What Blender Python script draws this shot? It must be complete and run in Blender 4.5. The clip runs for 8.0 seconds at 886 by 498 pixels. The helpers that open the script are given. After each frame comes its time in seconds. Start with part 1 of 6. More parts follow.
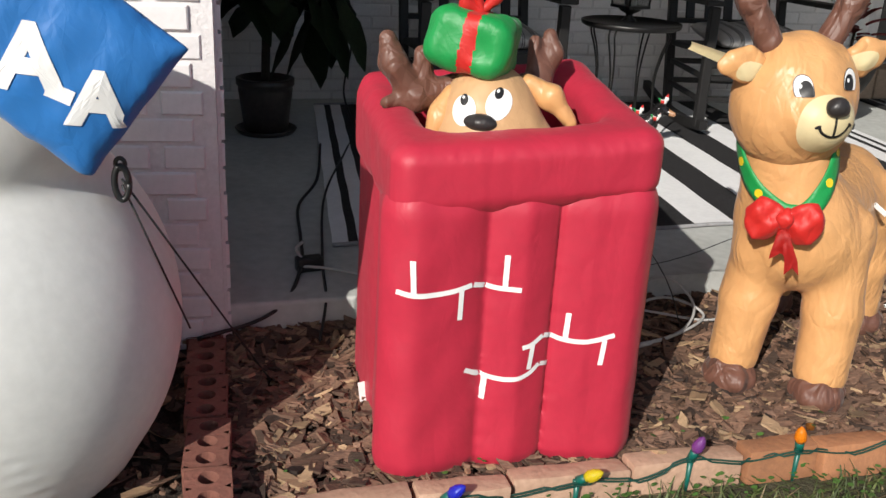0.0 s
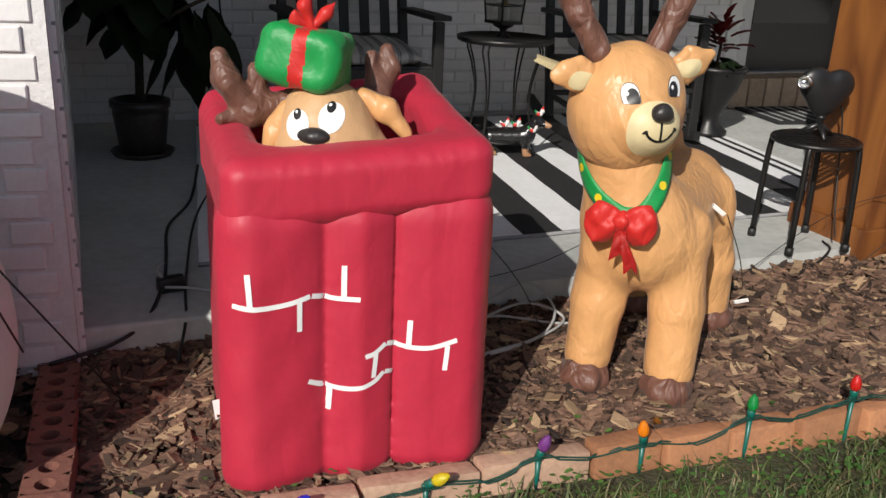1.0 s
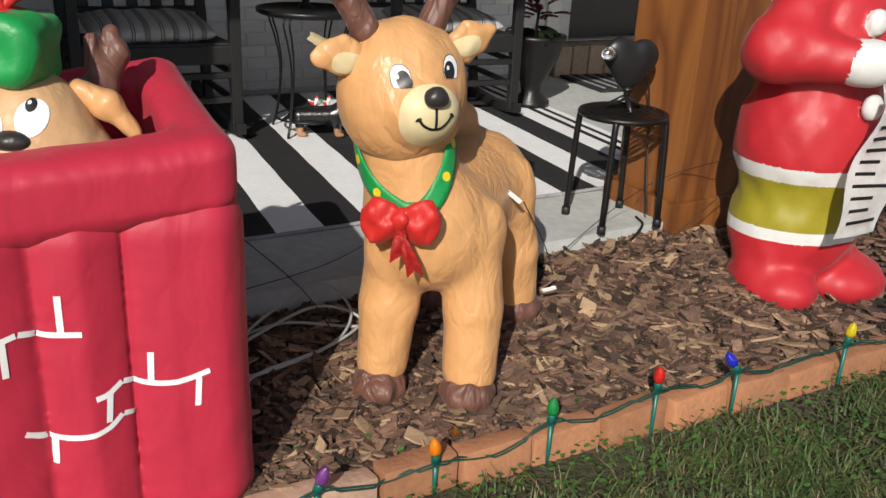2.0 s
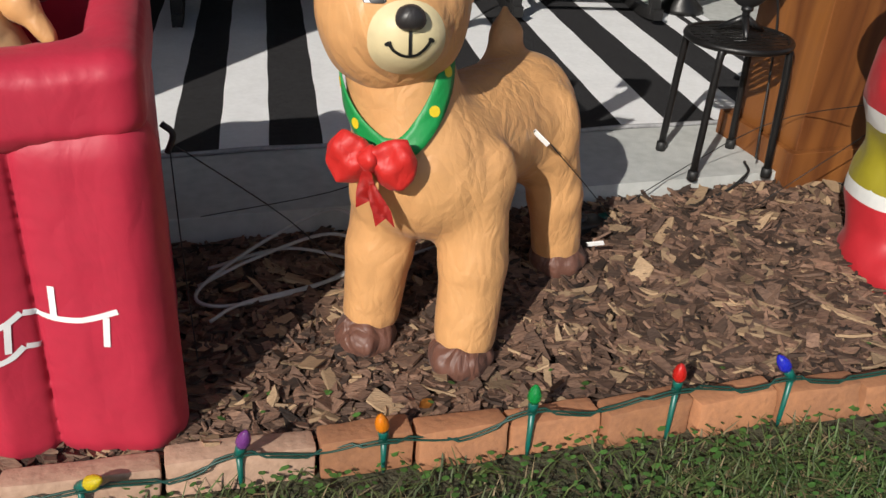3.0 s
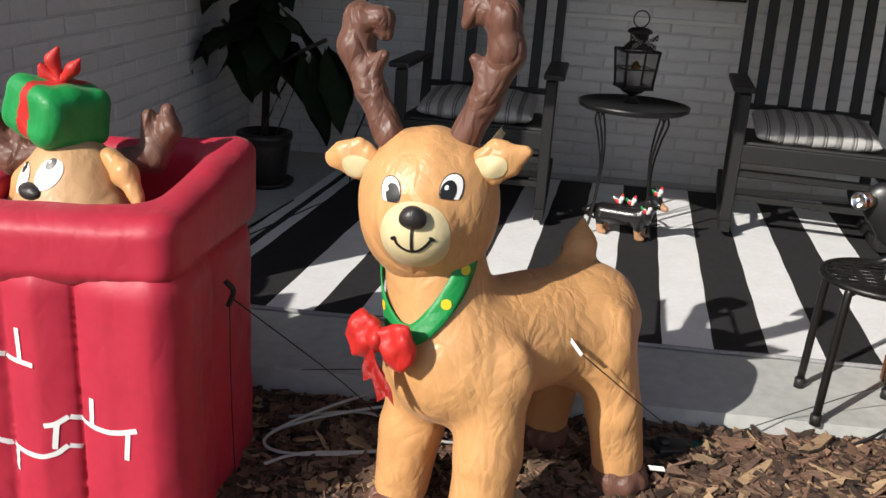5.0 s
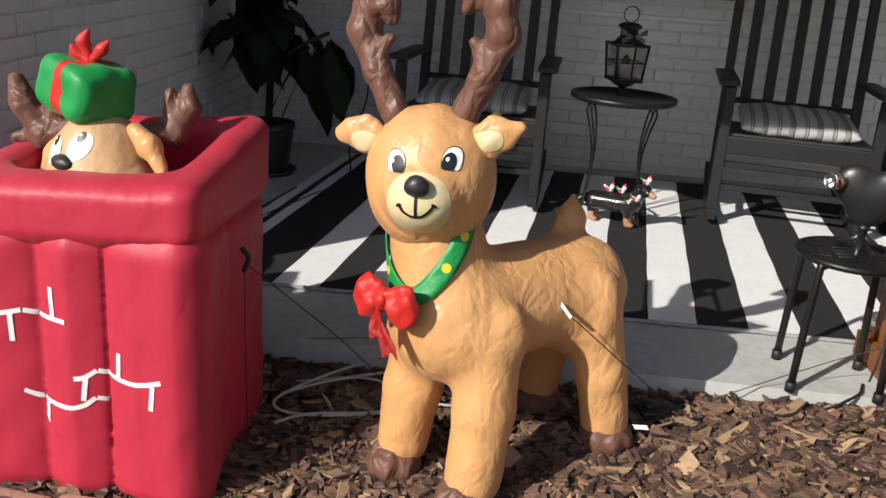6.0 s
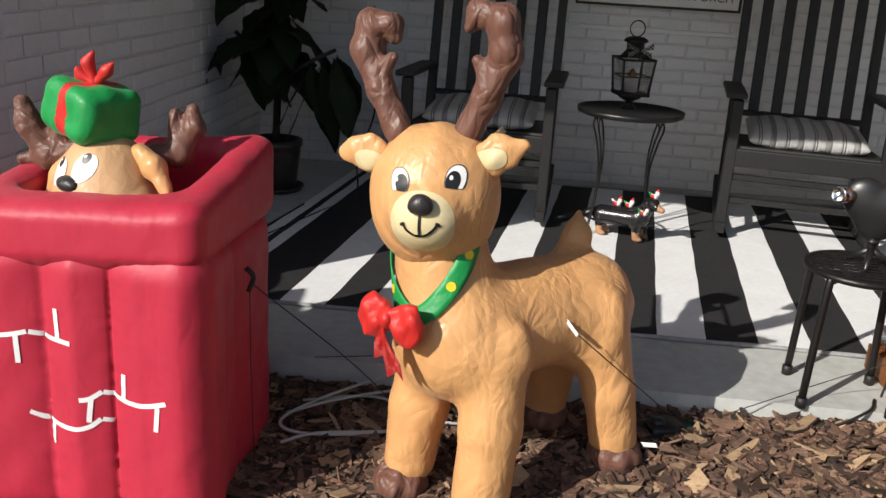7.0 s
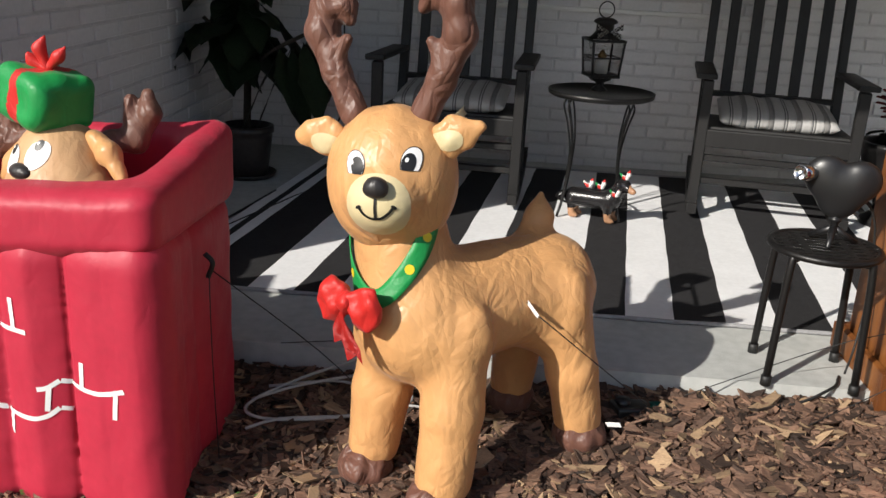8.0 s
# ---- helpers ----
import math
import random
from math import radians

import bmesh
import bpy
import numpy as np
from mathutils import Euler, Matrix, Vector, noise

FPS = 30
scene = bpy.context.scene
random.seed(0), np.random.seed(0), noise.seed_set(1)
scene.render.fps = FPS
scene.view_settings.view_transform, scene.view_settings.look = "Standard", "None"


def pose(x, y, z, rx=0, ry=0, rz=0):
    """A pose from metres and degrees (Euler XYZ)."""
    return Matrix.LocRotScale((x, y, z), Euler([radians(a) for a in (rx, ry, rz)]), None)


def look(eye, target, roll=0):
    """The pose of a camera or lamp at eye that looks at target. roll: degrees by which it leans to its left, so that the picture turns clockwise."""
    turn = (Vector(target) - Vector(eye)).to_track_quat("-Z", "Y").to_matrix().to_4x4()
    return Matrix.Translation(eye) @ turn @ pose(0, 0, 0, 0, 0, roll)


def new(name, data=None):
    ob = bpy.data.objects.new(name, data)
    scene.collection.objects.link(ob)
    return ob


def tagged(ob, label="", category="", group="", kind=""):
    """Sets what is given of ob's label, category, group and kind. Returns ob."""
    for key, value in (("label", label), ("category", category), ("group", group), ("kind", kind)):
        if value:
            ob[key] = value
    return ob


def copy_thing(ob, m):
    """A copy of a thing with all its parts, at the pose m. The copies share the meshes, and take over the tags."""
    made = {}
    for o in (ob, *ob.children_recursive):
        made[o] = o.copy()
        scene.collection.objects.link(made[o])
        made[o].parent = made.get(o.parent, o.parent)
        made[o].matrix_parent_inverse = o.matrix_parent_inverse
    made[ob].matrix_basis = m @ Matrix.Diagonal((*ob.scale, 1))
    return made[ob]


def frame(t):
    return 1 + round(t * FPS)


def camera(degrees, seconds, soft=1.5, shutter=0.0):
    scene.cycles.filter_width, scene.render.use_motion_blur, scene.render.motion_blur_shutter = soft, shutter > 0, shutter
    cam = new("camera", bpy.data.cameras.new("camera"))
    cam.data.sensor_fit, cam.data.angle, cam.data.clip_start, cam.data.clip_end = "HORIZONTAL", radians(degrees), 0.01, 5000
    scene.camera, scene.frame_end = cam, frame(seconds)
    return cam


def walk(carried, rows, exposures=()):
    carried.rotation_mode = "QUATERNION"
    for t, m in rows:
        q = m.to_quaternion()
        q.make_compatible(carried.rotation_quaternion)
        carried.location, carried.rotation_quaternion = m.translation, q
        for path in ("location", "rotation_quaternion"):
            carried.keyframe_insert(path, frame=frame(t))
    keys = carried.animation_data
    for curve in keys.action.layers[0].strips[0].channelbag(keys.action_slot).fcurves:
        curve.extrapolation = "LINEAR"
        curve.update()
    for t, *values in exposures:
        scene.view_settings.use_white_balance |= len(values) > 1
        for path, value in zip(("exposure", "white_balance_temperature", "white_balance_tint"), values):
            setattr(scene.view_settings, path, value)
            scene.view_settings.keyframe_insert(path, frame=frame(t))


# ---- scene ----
cam = camera(52.3, 8.0)

PATH = [
    (0, (0.366, 1.07, 1.137), (0.702, 2.906, 0.418), 3.1),
    (0.5, (0.461, 1.022, 1.143), (0.724, 2.866, 0.415), 2.5),
    (1, (0.524, 1.003, 1.14), (1.028, 2.818, 0.467), 2.7),
    (1.5, (0.616, 1.03, 1.149), (1.399, 2.744, 0.478), 2.4),
    (1.7, (0.675, 1.082, 1.14), (1.486, 2.772, 0.443), 2.7),
    (2.8, (1.172, 1.33, 1.153), (1.65, 3.055, 0.26), 3.7),
    (3, (1.277, 1.343, 1.16), (1.636, 3.054, 0.188), 3.7),
    (3.4, (1.44, 1.459, 1.191), (1.707, 3.219, 0.279), 3.4),
    (3.5, (1.496, 1.516, 1.187), (1.749, 3.305, 0.33), 2.5),
    (4, (1.643, 1.586, 1.226), (1.589, 3.436, 0.467), 1.8),
    (4.5, (1.8, 1.447, 1.252), (1.436, 3.303, 0.601), 3.6),
    (6, (1.871, 1.11, 1.226), (1.524, 2.973, 0.587), 4.2),
    (6.5, (1.874, 1.113, 1.23), (1.514, 2.977, 0.603), 4.1),
    (7, (1.881, 1.122, 1.235), (1.507, 2.989, 0.622), 3.5),
    (7.5, (1.924, 1.133, 1.227), (1.543, 2.994, 0.599), 3.0),
    (8, (1.938, 1.138, 1.23), (1.597, 3.001, 0.589), 3.0),
]
EXPOSURES = [(0.0, 0.13), (0.5, 0.12), (1.0, -0.03), (1.5, 0.02), (3.0, -0.03), (3.5, 0.04), (4.0, 0.12), (4.5, 0.20), (6.0, 0.27), (7.0, 0.26), (8.0, 0.25)]
walk(cam, [(t, look(eye, target, roll)) for t, eye, target, roll in PATH], EXPOSURES)

# ---------------------------------------------------------------- light
SUN_AZ, SUN_EL = 36.0, 31.0      # the light travels towards this bearing (degrees right of +y), sun's height
world = bpy.data.worlds.new("sky")
scene.world = world
world.use_nodes = True
wn = world.node_tree
sky = wn.nodes.new("ShaderNodeTexSky")
sky.sky_type = "NISHITA"
sky.sun_disc = False
sky.sun_elevation = radians(SUN_EL)
sky.sun_rotation = radians(SUN_AZ + 180)
sky.air_density, sky.dust_density, sky.ozone_density = 1.0, 1.0, 1.0
wn.nodes["Background"].inputs["Strength"].default_value = 0.10
wn.links.new(sky.outputs[0], wn.nodes["Background"].inputs["Color"])
sun_data = bpy.data.lights.new("sun", "SUN")
sun_data.energy, sun_data.angle, sun_data.color = 4.9, radians(0.5), (1.0, 0.95, 0.87)
sun = new("sun", sun_data)
ways = Vector((math.sin(radians(SUN_AZ)) * math.cos(radians(SUN_EL)), math.cos(radians(SUN_AZ)) * math.cos(radians(SUN_EL)), -math.sin(radians(SUN_EL))))
sun.matrix_world = look((0, 0, 8), Vector((0, 0, 8)) + ways)


# ---------------------------------------------------------------- materials
def mat(name, col, rough=0.6, metal=0.0, var=0.12, scale=12.0, bump=0.15, bscale=80.0, col2=None, amount=0.5,
        rnd=0.0, island=0.0, spec=0.5, stretch=(1, 1, 1), depth=0.004):
    m = bpy.data.materials.new(name)
    m.use_nodes = True
    nt = m.node_tree
    N, L = nt.nodes, nt.links
    b = N["Principled BSDF"]
    b.inputs["Roughness"].default_value = rough
    b.inputs["Metallic"].default_value = metal
    b.inputs["Specular IOR Level"].default_value = spec
    tc = N.new("ShaderNodeTexCoord")
    mp = N.new("ShaderNodeMapping")
    mp.inputs["Scale"].default_value = stretch
    L.new(tc.outputs["Object"], mp.inputs["Vector"])
    n1 = N.new("ShaderNodeTexNoise")
    n1.inputs["Scale"].default_value, n1.inputs["Detail"].default_value = scale, 6
    n2 = N.new("ShaderNodeTexNoise")
    n2.inputs["Scale"].default_value, n2.inputs["Detail"].default_value = scale * 7, 4
    nb = N.new("ShaderNodeTexNoise")
    nb.inputs["Scale"].default_value, nb.inputs["Detail"].default_value = bscale, 5
    for n in (n1, n2, nb):
        L.new(mp.outputs[0], n.inputs["Vector"])
    add = N.new("ShaderNodeMath")
    add.operation = "ADD"
    L.new(n1.outputs["Fac"], add.inputs[0])
    L.new(n2.outputs["Fac"], add.inputs[1])
    rmp = N.new("ShaderNodeMapRange")
    rmp.inputs["From Min"].default_value, rmp.inputs["From Max"].default_value = 0.7, 1.3
    L.new(add.outputs[0], rmp.inputs["Value"])
    mix = N.new("ShaderNodeMix")
    mix.data_type = "RGBA"
    c2 = col2 or tuple(c * (1 - 2 * var) for c in col)
    mix.inputs["A"].default_value = (*col, 1)
    mix.inputs["B"].default_value = (*c2, 1)
    sc = N.new("ShaderNodeMath")
    sc.operation = "MULTIPLY"
    sc.inputs[1].default_value = amount if col2 else 1.0
    L.new(rmp.outputs[0], sc.inputs[0])
    L.new(sc.outputs[0], mix.inputs["Factor"])
    colour = mix.outputs["Result"]
    if rnd or island:
        hs = N.new("ShaderNodeHueSaturation")
        src = N.new("ShaderNodeObjectInfo").outputs["Random"] if rnd else N.new("ShaderNodeNewGeometry").outputs["Random Per Island"]
        mr = N.new("ShaderNodeMapRange")
        k = rnd or island
        mr.inputs["To Min"].default_value, mr.inputs["To Max"].default_value = 1 - k, 1 + k
        L.new(src, mr.inputs["Value"])
        L.new(mr.outputs[0], hs.inputs["Value"])
        L.new(colour, hs.inputs["Color"])
        colour = hs.outputs[0]
    L.new(colour, b.inputs["Base Color"])
    rr = N.new("ShaderNodeMapRange")
    rr.inputs["To Min"].default_value, rr.inputs["To Max"].default_value = max(rough - 0.08, 0.02), min(rough + 0.1, 1)
    L.new(n2.outputs["Fac"], rr.inputs["Value"])
    L.new(rr.outputs[0], b.inputs["Roughness"])
    if bump:
        bp = N.new("ShaderNodeBump")
        bp.inputs["Strength"].default_value, bp.inputs["Distance"].default_value = bump, depth
        L.new(nb.outputs["Fac"], bp.inputs["Height"])
        L.new(bp.outputs[0], b.inputs["Normal"])
    return m


def nylon(name, col, rough=0.42, wrinkle=0.35, fold=(1, 1, 0.7), facet=1.0):
    """Thin inflated nylon: a soft sheen, long folds and a fine crinkle."""
    m = mat(name, col, rough, var=0.05, scale=6, bump=0.0, spec=0.45)
    nt = m.node_tree
    N, L = nt.nodes, nt.links
    b = N["Principled BSDF"]
    b.inputs["Sheen Weight"].default_value, b.inputs["Sheen Roughness"].default_value = 0.08, 0.4
    tc = N.new("ShaderNodeTexCoord")
    mp = N.new("ShaderNodeMapping")
    mp.inputs["Scale"].default_value = fold
    L.new(tc.outputs["Object"], mp.inputs["Vector"])
    height = None
    for scale, warp, width, weight in ((4.5, 1.2, 0.22, 0.026), (10.0, 1.6, 0.12, 0.010), (19.0, 2.0, 0.08, 0.005)):
        a = N.new("ShaderNodeTexNoise")
        a.inputs["Scale"].default_value, a.inputs["Detail"].default_value, a.inputs["Distortion"].default_value = scale, 1.5, warp
        L.new(mp.outputs[0], a.inputs["Vector"])
        # a thin raised crease where the noise passes its middle
        c = N.new("ShaderNodeMath")
        c.operation = "SUBTRACT"
        c.inputs[1].default_value = 0.5
        L.new(a.outputs["Fac"], c.inputs[0])
        f = N.new("ShaderNodeMath")
        f.operation = "ABSOLUTE"
        L.new(c.outputs[0], f.inputs[0])
        w = N.new("ShaderNodeMapRange")
        w.inputs["From Max"].default_value = width
        w.inputs["To Min"].default_value, w.inputs["To Max"].default_value = weight, 0.0
        L.new(f.outputs[0], w.inputs["Value"])
        if height is None:
            height = w.outputs[0]
        else:
            sm = N.new("ShaderNodeMath")
            L.new(w.outputs[0], sm.inputs[0])
            L.new(height, sm.inputs[1])
            height = sm.outputs[0]
    # sharp facets, drawn out by a slow warp
    wv = N.new("ShaderNodeTexNoise")
    wv.inputs["Scale"].default_value = 7.0
    L.new(mp.outputs[0], wv.inputs["Vector"])
    vm = N.new("ShaderNodeVectorMath")
    vm.operation = "MULTIPLY_ADD"
    vm.inputs[1].default_value = (0.16, 0.16, 0.16)
    L.new(wv.outputs["Color"], vm.inputs[0])
    L.new(mp.outputs[0], vm.inputs[2])
    for scale, weight in ((8.0, 0.16 * facet), (15.0, 0.13 * facet), (31.0, 0.07 * facet)):
        vo = N.new("ShaderNodeTexVoronoi")
        vo.feature = "DISTANCE_TO_EDGE"
        vo.inputs["Scale"].default_value = scale
        L.new(vm.outputs[0], vo.inputs["Vector"])
        w = N.new("ShaderNodeMath")
        w.operation = "MULTIPLY_ADD"
        w.inputs[1].default_value = weight
        L.new(vo.outputs["Distance"], w.inputs[0])
        L.new(height, w.inputs[2])
        height = w.outputs[0]
    bp = N.new("ShaderNodeBump")
    bp.inputs["Strength"].default_value, bp.inputs["Distance"].default_value = wrinkle, 0.055
    L.new(height, bp.inputs["Height"])
    L.new(bp.outputs[0], b.inputs["Normal"])
    # thin cloth lets some light through
    tl = N.new("ShaderNodeBsdfTranslucent")
    L.new(b.inputs["Base Color"].links[0].from_socket, tl.inputs["Color"])
    ms = N.new("ShaderNodeMixShader")
    ms.inputs[0].default_value = 0.16
    L.new(b.outputs[0], ms.inputs[1])
    L.new(tl.outputs[0], ms.inputs[2])
    L.new(ms.outputs[0], N["Material Output"].inputs["Surface"])
    return m


TAN = nylon("tan_nylon", (0.71, 0.375, 0.155), 0.39, 0.62, (1.1, 1.1, 0.7), 1.1)
TAN2 = nylon("pale_tan_nylon", (0.64, 0.385, 0.195), 0.46, 0.45)
CREAM = nylon("cream_nylon", (0.74, 0.62, 0.36), 0.45, 0.18)
BROWN = nylon("brown_nylon", (0.165, 0.074, 0.052), 0.46, 0.9, (1, 1, 0.6), 2.0)
RED = nylon("red_nylon", (0.52, 0.026, 0.058), 0.52, 0.22, (1, 1, 0.6))
BRIGHT = nylon("bright_red_nylon", (0.60, 0.024, 0.020), 0.5, 0.7)
SUIT = nylon("suit_red_nylon", (0.52, 0.024, 0.034), 0.48, 0.12)
GREEN = nylon("green_nylon", (0.012, 0.30, 0.070), 0.45, 0.5)
LIME = nylon("lime_nylon", (0.33, 0.28, 0.02), 0.48, 0.12)
GLOVE = nylon("yellow_green_nylon", (0.50, 0.56, 0.03), 0.48, 0.12)
WHITE_N = nylon("white_nylon", (0.74, 0.74, 0.72), 0.5, 0.07)
BLUE = nylon("blue_nylon", (0.030, 0.19, 0.54), 0.48, 0.4)
INK = mat("black_print", (0.012, 0.011, 0.011), 0.4, var=0.1, bump=0.05)
NOSE = nylon("dark_nose", (0.03, 0.026, 0.026), 0.4, 0.5)
PRINT = mat("white_print", (0.80, 0.79, 0.78), 0.55, var=0.04, bump=0.05)
YELLOW = mat("yellow_print", (0.75, 0.55, 0.02), 0.5, var=0.05, bump=0.05)
PAINTED = mat("white_painted_brick", (0.72, 0.70, 0.70), 0.62, var=0.05, scale=9, bump=0.5, bscale=55, rnd=0.05)
MORTAR = mat("painted_mortar", (0.68, 0.66, 0.66), 0.75, var=0.08, scale=14, bump=0.6, bscale=90)
TRIMW = mat("white_trim", (0.75, 0.74, 0.72), 0.5, var=0.04, bump=0.1)
CONCRETE = mat("painted_concrete", (0.50, 0.51, 0.49), 0.75, var=0.12, scale=4, bump=0.3, bscale=140)
CEIL = mat("ceiling_paint", (0.70, 0.70, 0.68), 0.6, var=0.04, bump=0.1)
ROOF = mat("shingle_roof", (0.10, 0.09, 0.085), 0.9, var=0.25, scale=20, bump=0.5, bscale=40)
WHITE_R = mat("white_rug_weave", (0.82, 0.82, 0.83), 0.85, var=0.05, scale=8, bump=0.6, bscale=420, depth=0.003)
BLACK_R = mat("black_rug_weave", (0.016, 0.015, 0.017), 0.85, var=0.2, scale=8, bump=0.6, bscale=420, depth=0.003)
HEM = mat("grey_hem", (0.35, 0.35, 0.36), 0.8, var=0.2, scale=60, bump=0.5, bscale=300)
IRON = mat("black_iron", (0.014, 0.013, 0.013), 0.38, 0.3, var=0.15, bump=0.15, bscale=150)
BLACKWOOD = mat("black_painted_wood", (0.011, 0.010, 0.010), 0.55, var=0.2, scale=8, bump=0.25, bscale=40, stretch=(1, 1, 0.2))
PLASTIC = mat("black_plastic", (0.015, 0.015, 0.016), 0.35, var=0.1, bump=0.05)
RUBBER = mat("black_cable", (0.012, 0.012, 0.012), 0.55, var=0.15, bump=0.05)
WIRE_W = mat("grey_cable", (0.42, 0.41, 0.40), 0.5, var=0.1, bump=0.05)
WIRE_G = mat("green_cable", (0.008, 0.055, 0.040), 0.45, var=0.15, bump=0.05)
STAKE = mat("green_plastic", (0.005, 0.11, 0.085), 0.35, var=0.1, bump=0.05)
CHROME = mat("chrome", (0.75, 0.75, 0.76), 0.15, 1.0, var=0.05, bump=0.02)
BRASS = mat("aged_brass", (0.30, 0.20, 0.09), 0.4, 0.9, var=0.2, bump=0.1)
CUSH_A = mat("cushion_light_grey", (0.42, 0.41, 0.40), 0.85, var=0.08, bump=0.5, bscale=260)
CUSH_B = mat("cushion_dark_grey", (0.09, 0.09, 0.09), 0.85, var=0.1, bump=0.5, bscale=260)
CUSH_C = mat("cushion_mid_grey", (0.21, 0.205, 0.20), 0.85, var=0.08, bump=0.5, bscale=260)
LEAF = mat("fig_leaf", (0.024, 0.048, 0.018), 0.48, var=0.25, scale=9, bump=0.3, bscale=30, island=0.35)
BARK = mat("plant_stem", (0.06, 0.045, 0.032), 0.8, var=0.3, scale=20, bump=0.5)
POT = mat("dark_glazed_pot", (0.045, 0.034, 0.030), 0.35, var=0.3, scale=7, bump=0.3, bscale=24)
SOIL = mat("potting_soil", (0.025, 0.018, 0.012), 0.95, var=0.3, scale=40, bump=0.8, bscale=120)
REDLEAF = mat("poinsettia_bract", (0.33, 0.012, 0.015), 0.5, var=0.2, scale=10, bump=0.3, island=0.3)
GLASSDARK = mat("dark_door_glass", (0.008, 0.008, 0.009), 0.12, var=0.05, bump=0.0)
DOORP = mat("dark_door_paint", (0.018, 0.016, 0.016), 0.4, var=0.1, bump=0.1)
PAPER = mat("creased_paper", (0.78, 0.77, 0.76), 0.7, var=0.05, scale=20, bump=0.6, bscale=30, depth=0.01)
MULCHSOIL = mat("mulch_bed", (0.045, 0.028, 0.018), 0.95, var=0.35, scale=18, bump=1.0, bscale=60, depth=0.02)
CHIP = mat("bark_chip", (0.165, 0.094, 0.060), 0.8, scale=9, col2=(0.055, 0.030, 0.022), amount=0.9, bump=0.9, bscale=70, island=0.85, stretch=(1, 3, 3))
CHIPL = mat("pale_wood_chip", (0.36, 0.24, 0.14), 0.8, var=0.18, scale=14, bump=0.6, bscale=90, island=0.4, stretch=(1, 4, 4))
TURF = mat("lawn_soil", (0.040, 0.048, 0.020), 0.95, col2=(0.075, 0.055, 0.036), amount=0.8, scale=7, bump=0.9, bscale=50, depth=0.02)
GRASS = mat("grass_blade", (0.042, 0.086, 0.018), 0.6, col2=(0.11, 0.105, 0.04), amount=0.7, scale=3, bump=0.1, island=0.45)
DRY = mat("dry_grass", (0.22, 0.165, 0.085), 0.7, var=0.2, scale=6, bump=0.1, island=0.3)
DEADLEAF = mat("dead_orange_leaf", (0.42, 0.15, 0.02), 0.6, var=0.2, scale=30, bump=0.3)
WEED = mat("weed_leaf", (0.060, 0.150, 0.030), 0.5, var=0.2, scale=12, bump=0.2, island=0.3)
EDGE = mat("orange_edging_stone", (0.42, 0.185, 0.085), 0.85, col2=(0.26, 0.12, 0.065), amount=0.7, scale=11, bump=0.7, bscale=60, rnd=0.18)
EDGE2 = mat("buff_edging_stone", (0.47, 0.30, 0.21), 0.85, col2=(0.30, 0.18, 0.12), amount=0.7, scale=11, bump=0.7, bscale=60, rnd=0.15)
CORED = mat("red_cored_brick", (0.22, 0.085, 0.060), 0.88, col2=(0.13, 0.055, 0.042), amount=0.7, scale=14, bump=0.7, bscale=80, rnd=0.15)


def wood(name, a, c, rough=0.5):
    """Boards with rings that run up the post, and knots."""
    m = mat(name, a, rough, scale=5, bump=0.2, bscale=30, stretch=(3, 3, 0.35), var=0.1)
    nt = m.node_tree
    N, L = nt.nodes, nt.links
    tc = N.new("ShaderNodeTexCoord")
    mp = N.new("ShaderNodeMapping")
    mp.inputs["Scale"].default_value = (4.5, 4.5, 0.55)
    L.new(tc.outputs["Object"], mp.inputs["Vector"])
    n = N.new("ShaderNodeTexNoise")
    n.inputs["Scale"].default_value, n.inputs["Detail"].default_value, n.inputs["Distortion"].default_value = 1.3, 2.0, 1.0
    L.new(mp.outputs[0], n.inputs["Vector"])
    mul = N.new("ShaderNodeMath")
    mul.operation = "MULTIPLY"
    mul.inputs[1].default_value = 6.0
    L.new(n.outputs["Fac"], mul.inputs[0])
    fr = N.new("ShaderNodeMath")
    fr.operation = "PINGPONG"
    fr.inputs[1].default_value = 1.0
    L.new(mul.outputs[0], fr.inputs[0])
    kv = N.new("ShaderNodeTexVoronoi")
    kv.inputs["Scale"].default_value = 3.2
    kp = N.new("ShaderNodeMapping")
    kp.inputs["Scale"].default_value = (1.6, 1.6, 0.9)
    L.new(tc.outputs["Object"], kp.inputs["Vector"])
    L.new(kp.outputs[0], kv.inputs["Vector"])
    kr = N.new("ShaderNodeMapRange")
    kr.inputs["From Min"].default_value, kr.inputs["From Max"].default_value = 0.05, 0.11
    kr.inputs["To Min"].default_value, kr.inputs["To Max"].default_value = 1.0, 0.0
    L.new(kv.outputs["Distance"], kr.inputs["Value"])
    mx = N.new("ShaderNodeMath")
    mx.operation = "MAXIMUM"
    L.new(fr.outputs[0], mx.inputs[0])
    L.new(kr.outputs[0], mx.inputs[1])
    mixn = N.new("ShaderNodeMix")
    mixn.data_type = "RGBA"
    mixn.inputs["A"].default_value, mixn.inputs["B"].default_value = (*a, 1), (*c, 1)
    L.new(mx.outputs[0], mixn.inputs["Factor"])
    L.new(mixn.outputs["Result"], N["Principled BSDF"].inputs["Base Color"])
    return m


CEDAR = wood("stained_cedar", (0.25, 0.092, 0.022), (0.12, 0.038, 0.010))


def bulb_mat(name, col):
    m = mat(name, col, 0.12, var=0.05, bump=0.5, bscale=260)
    b = m.node_tree.nodes["Principled BSDF"]
    b.inputs["Transmission Weight"].default_value = 0.35
    return m


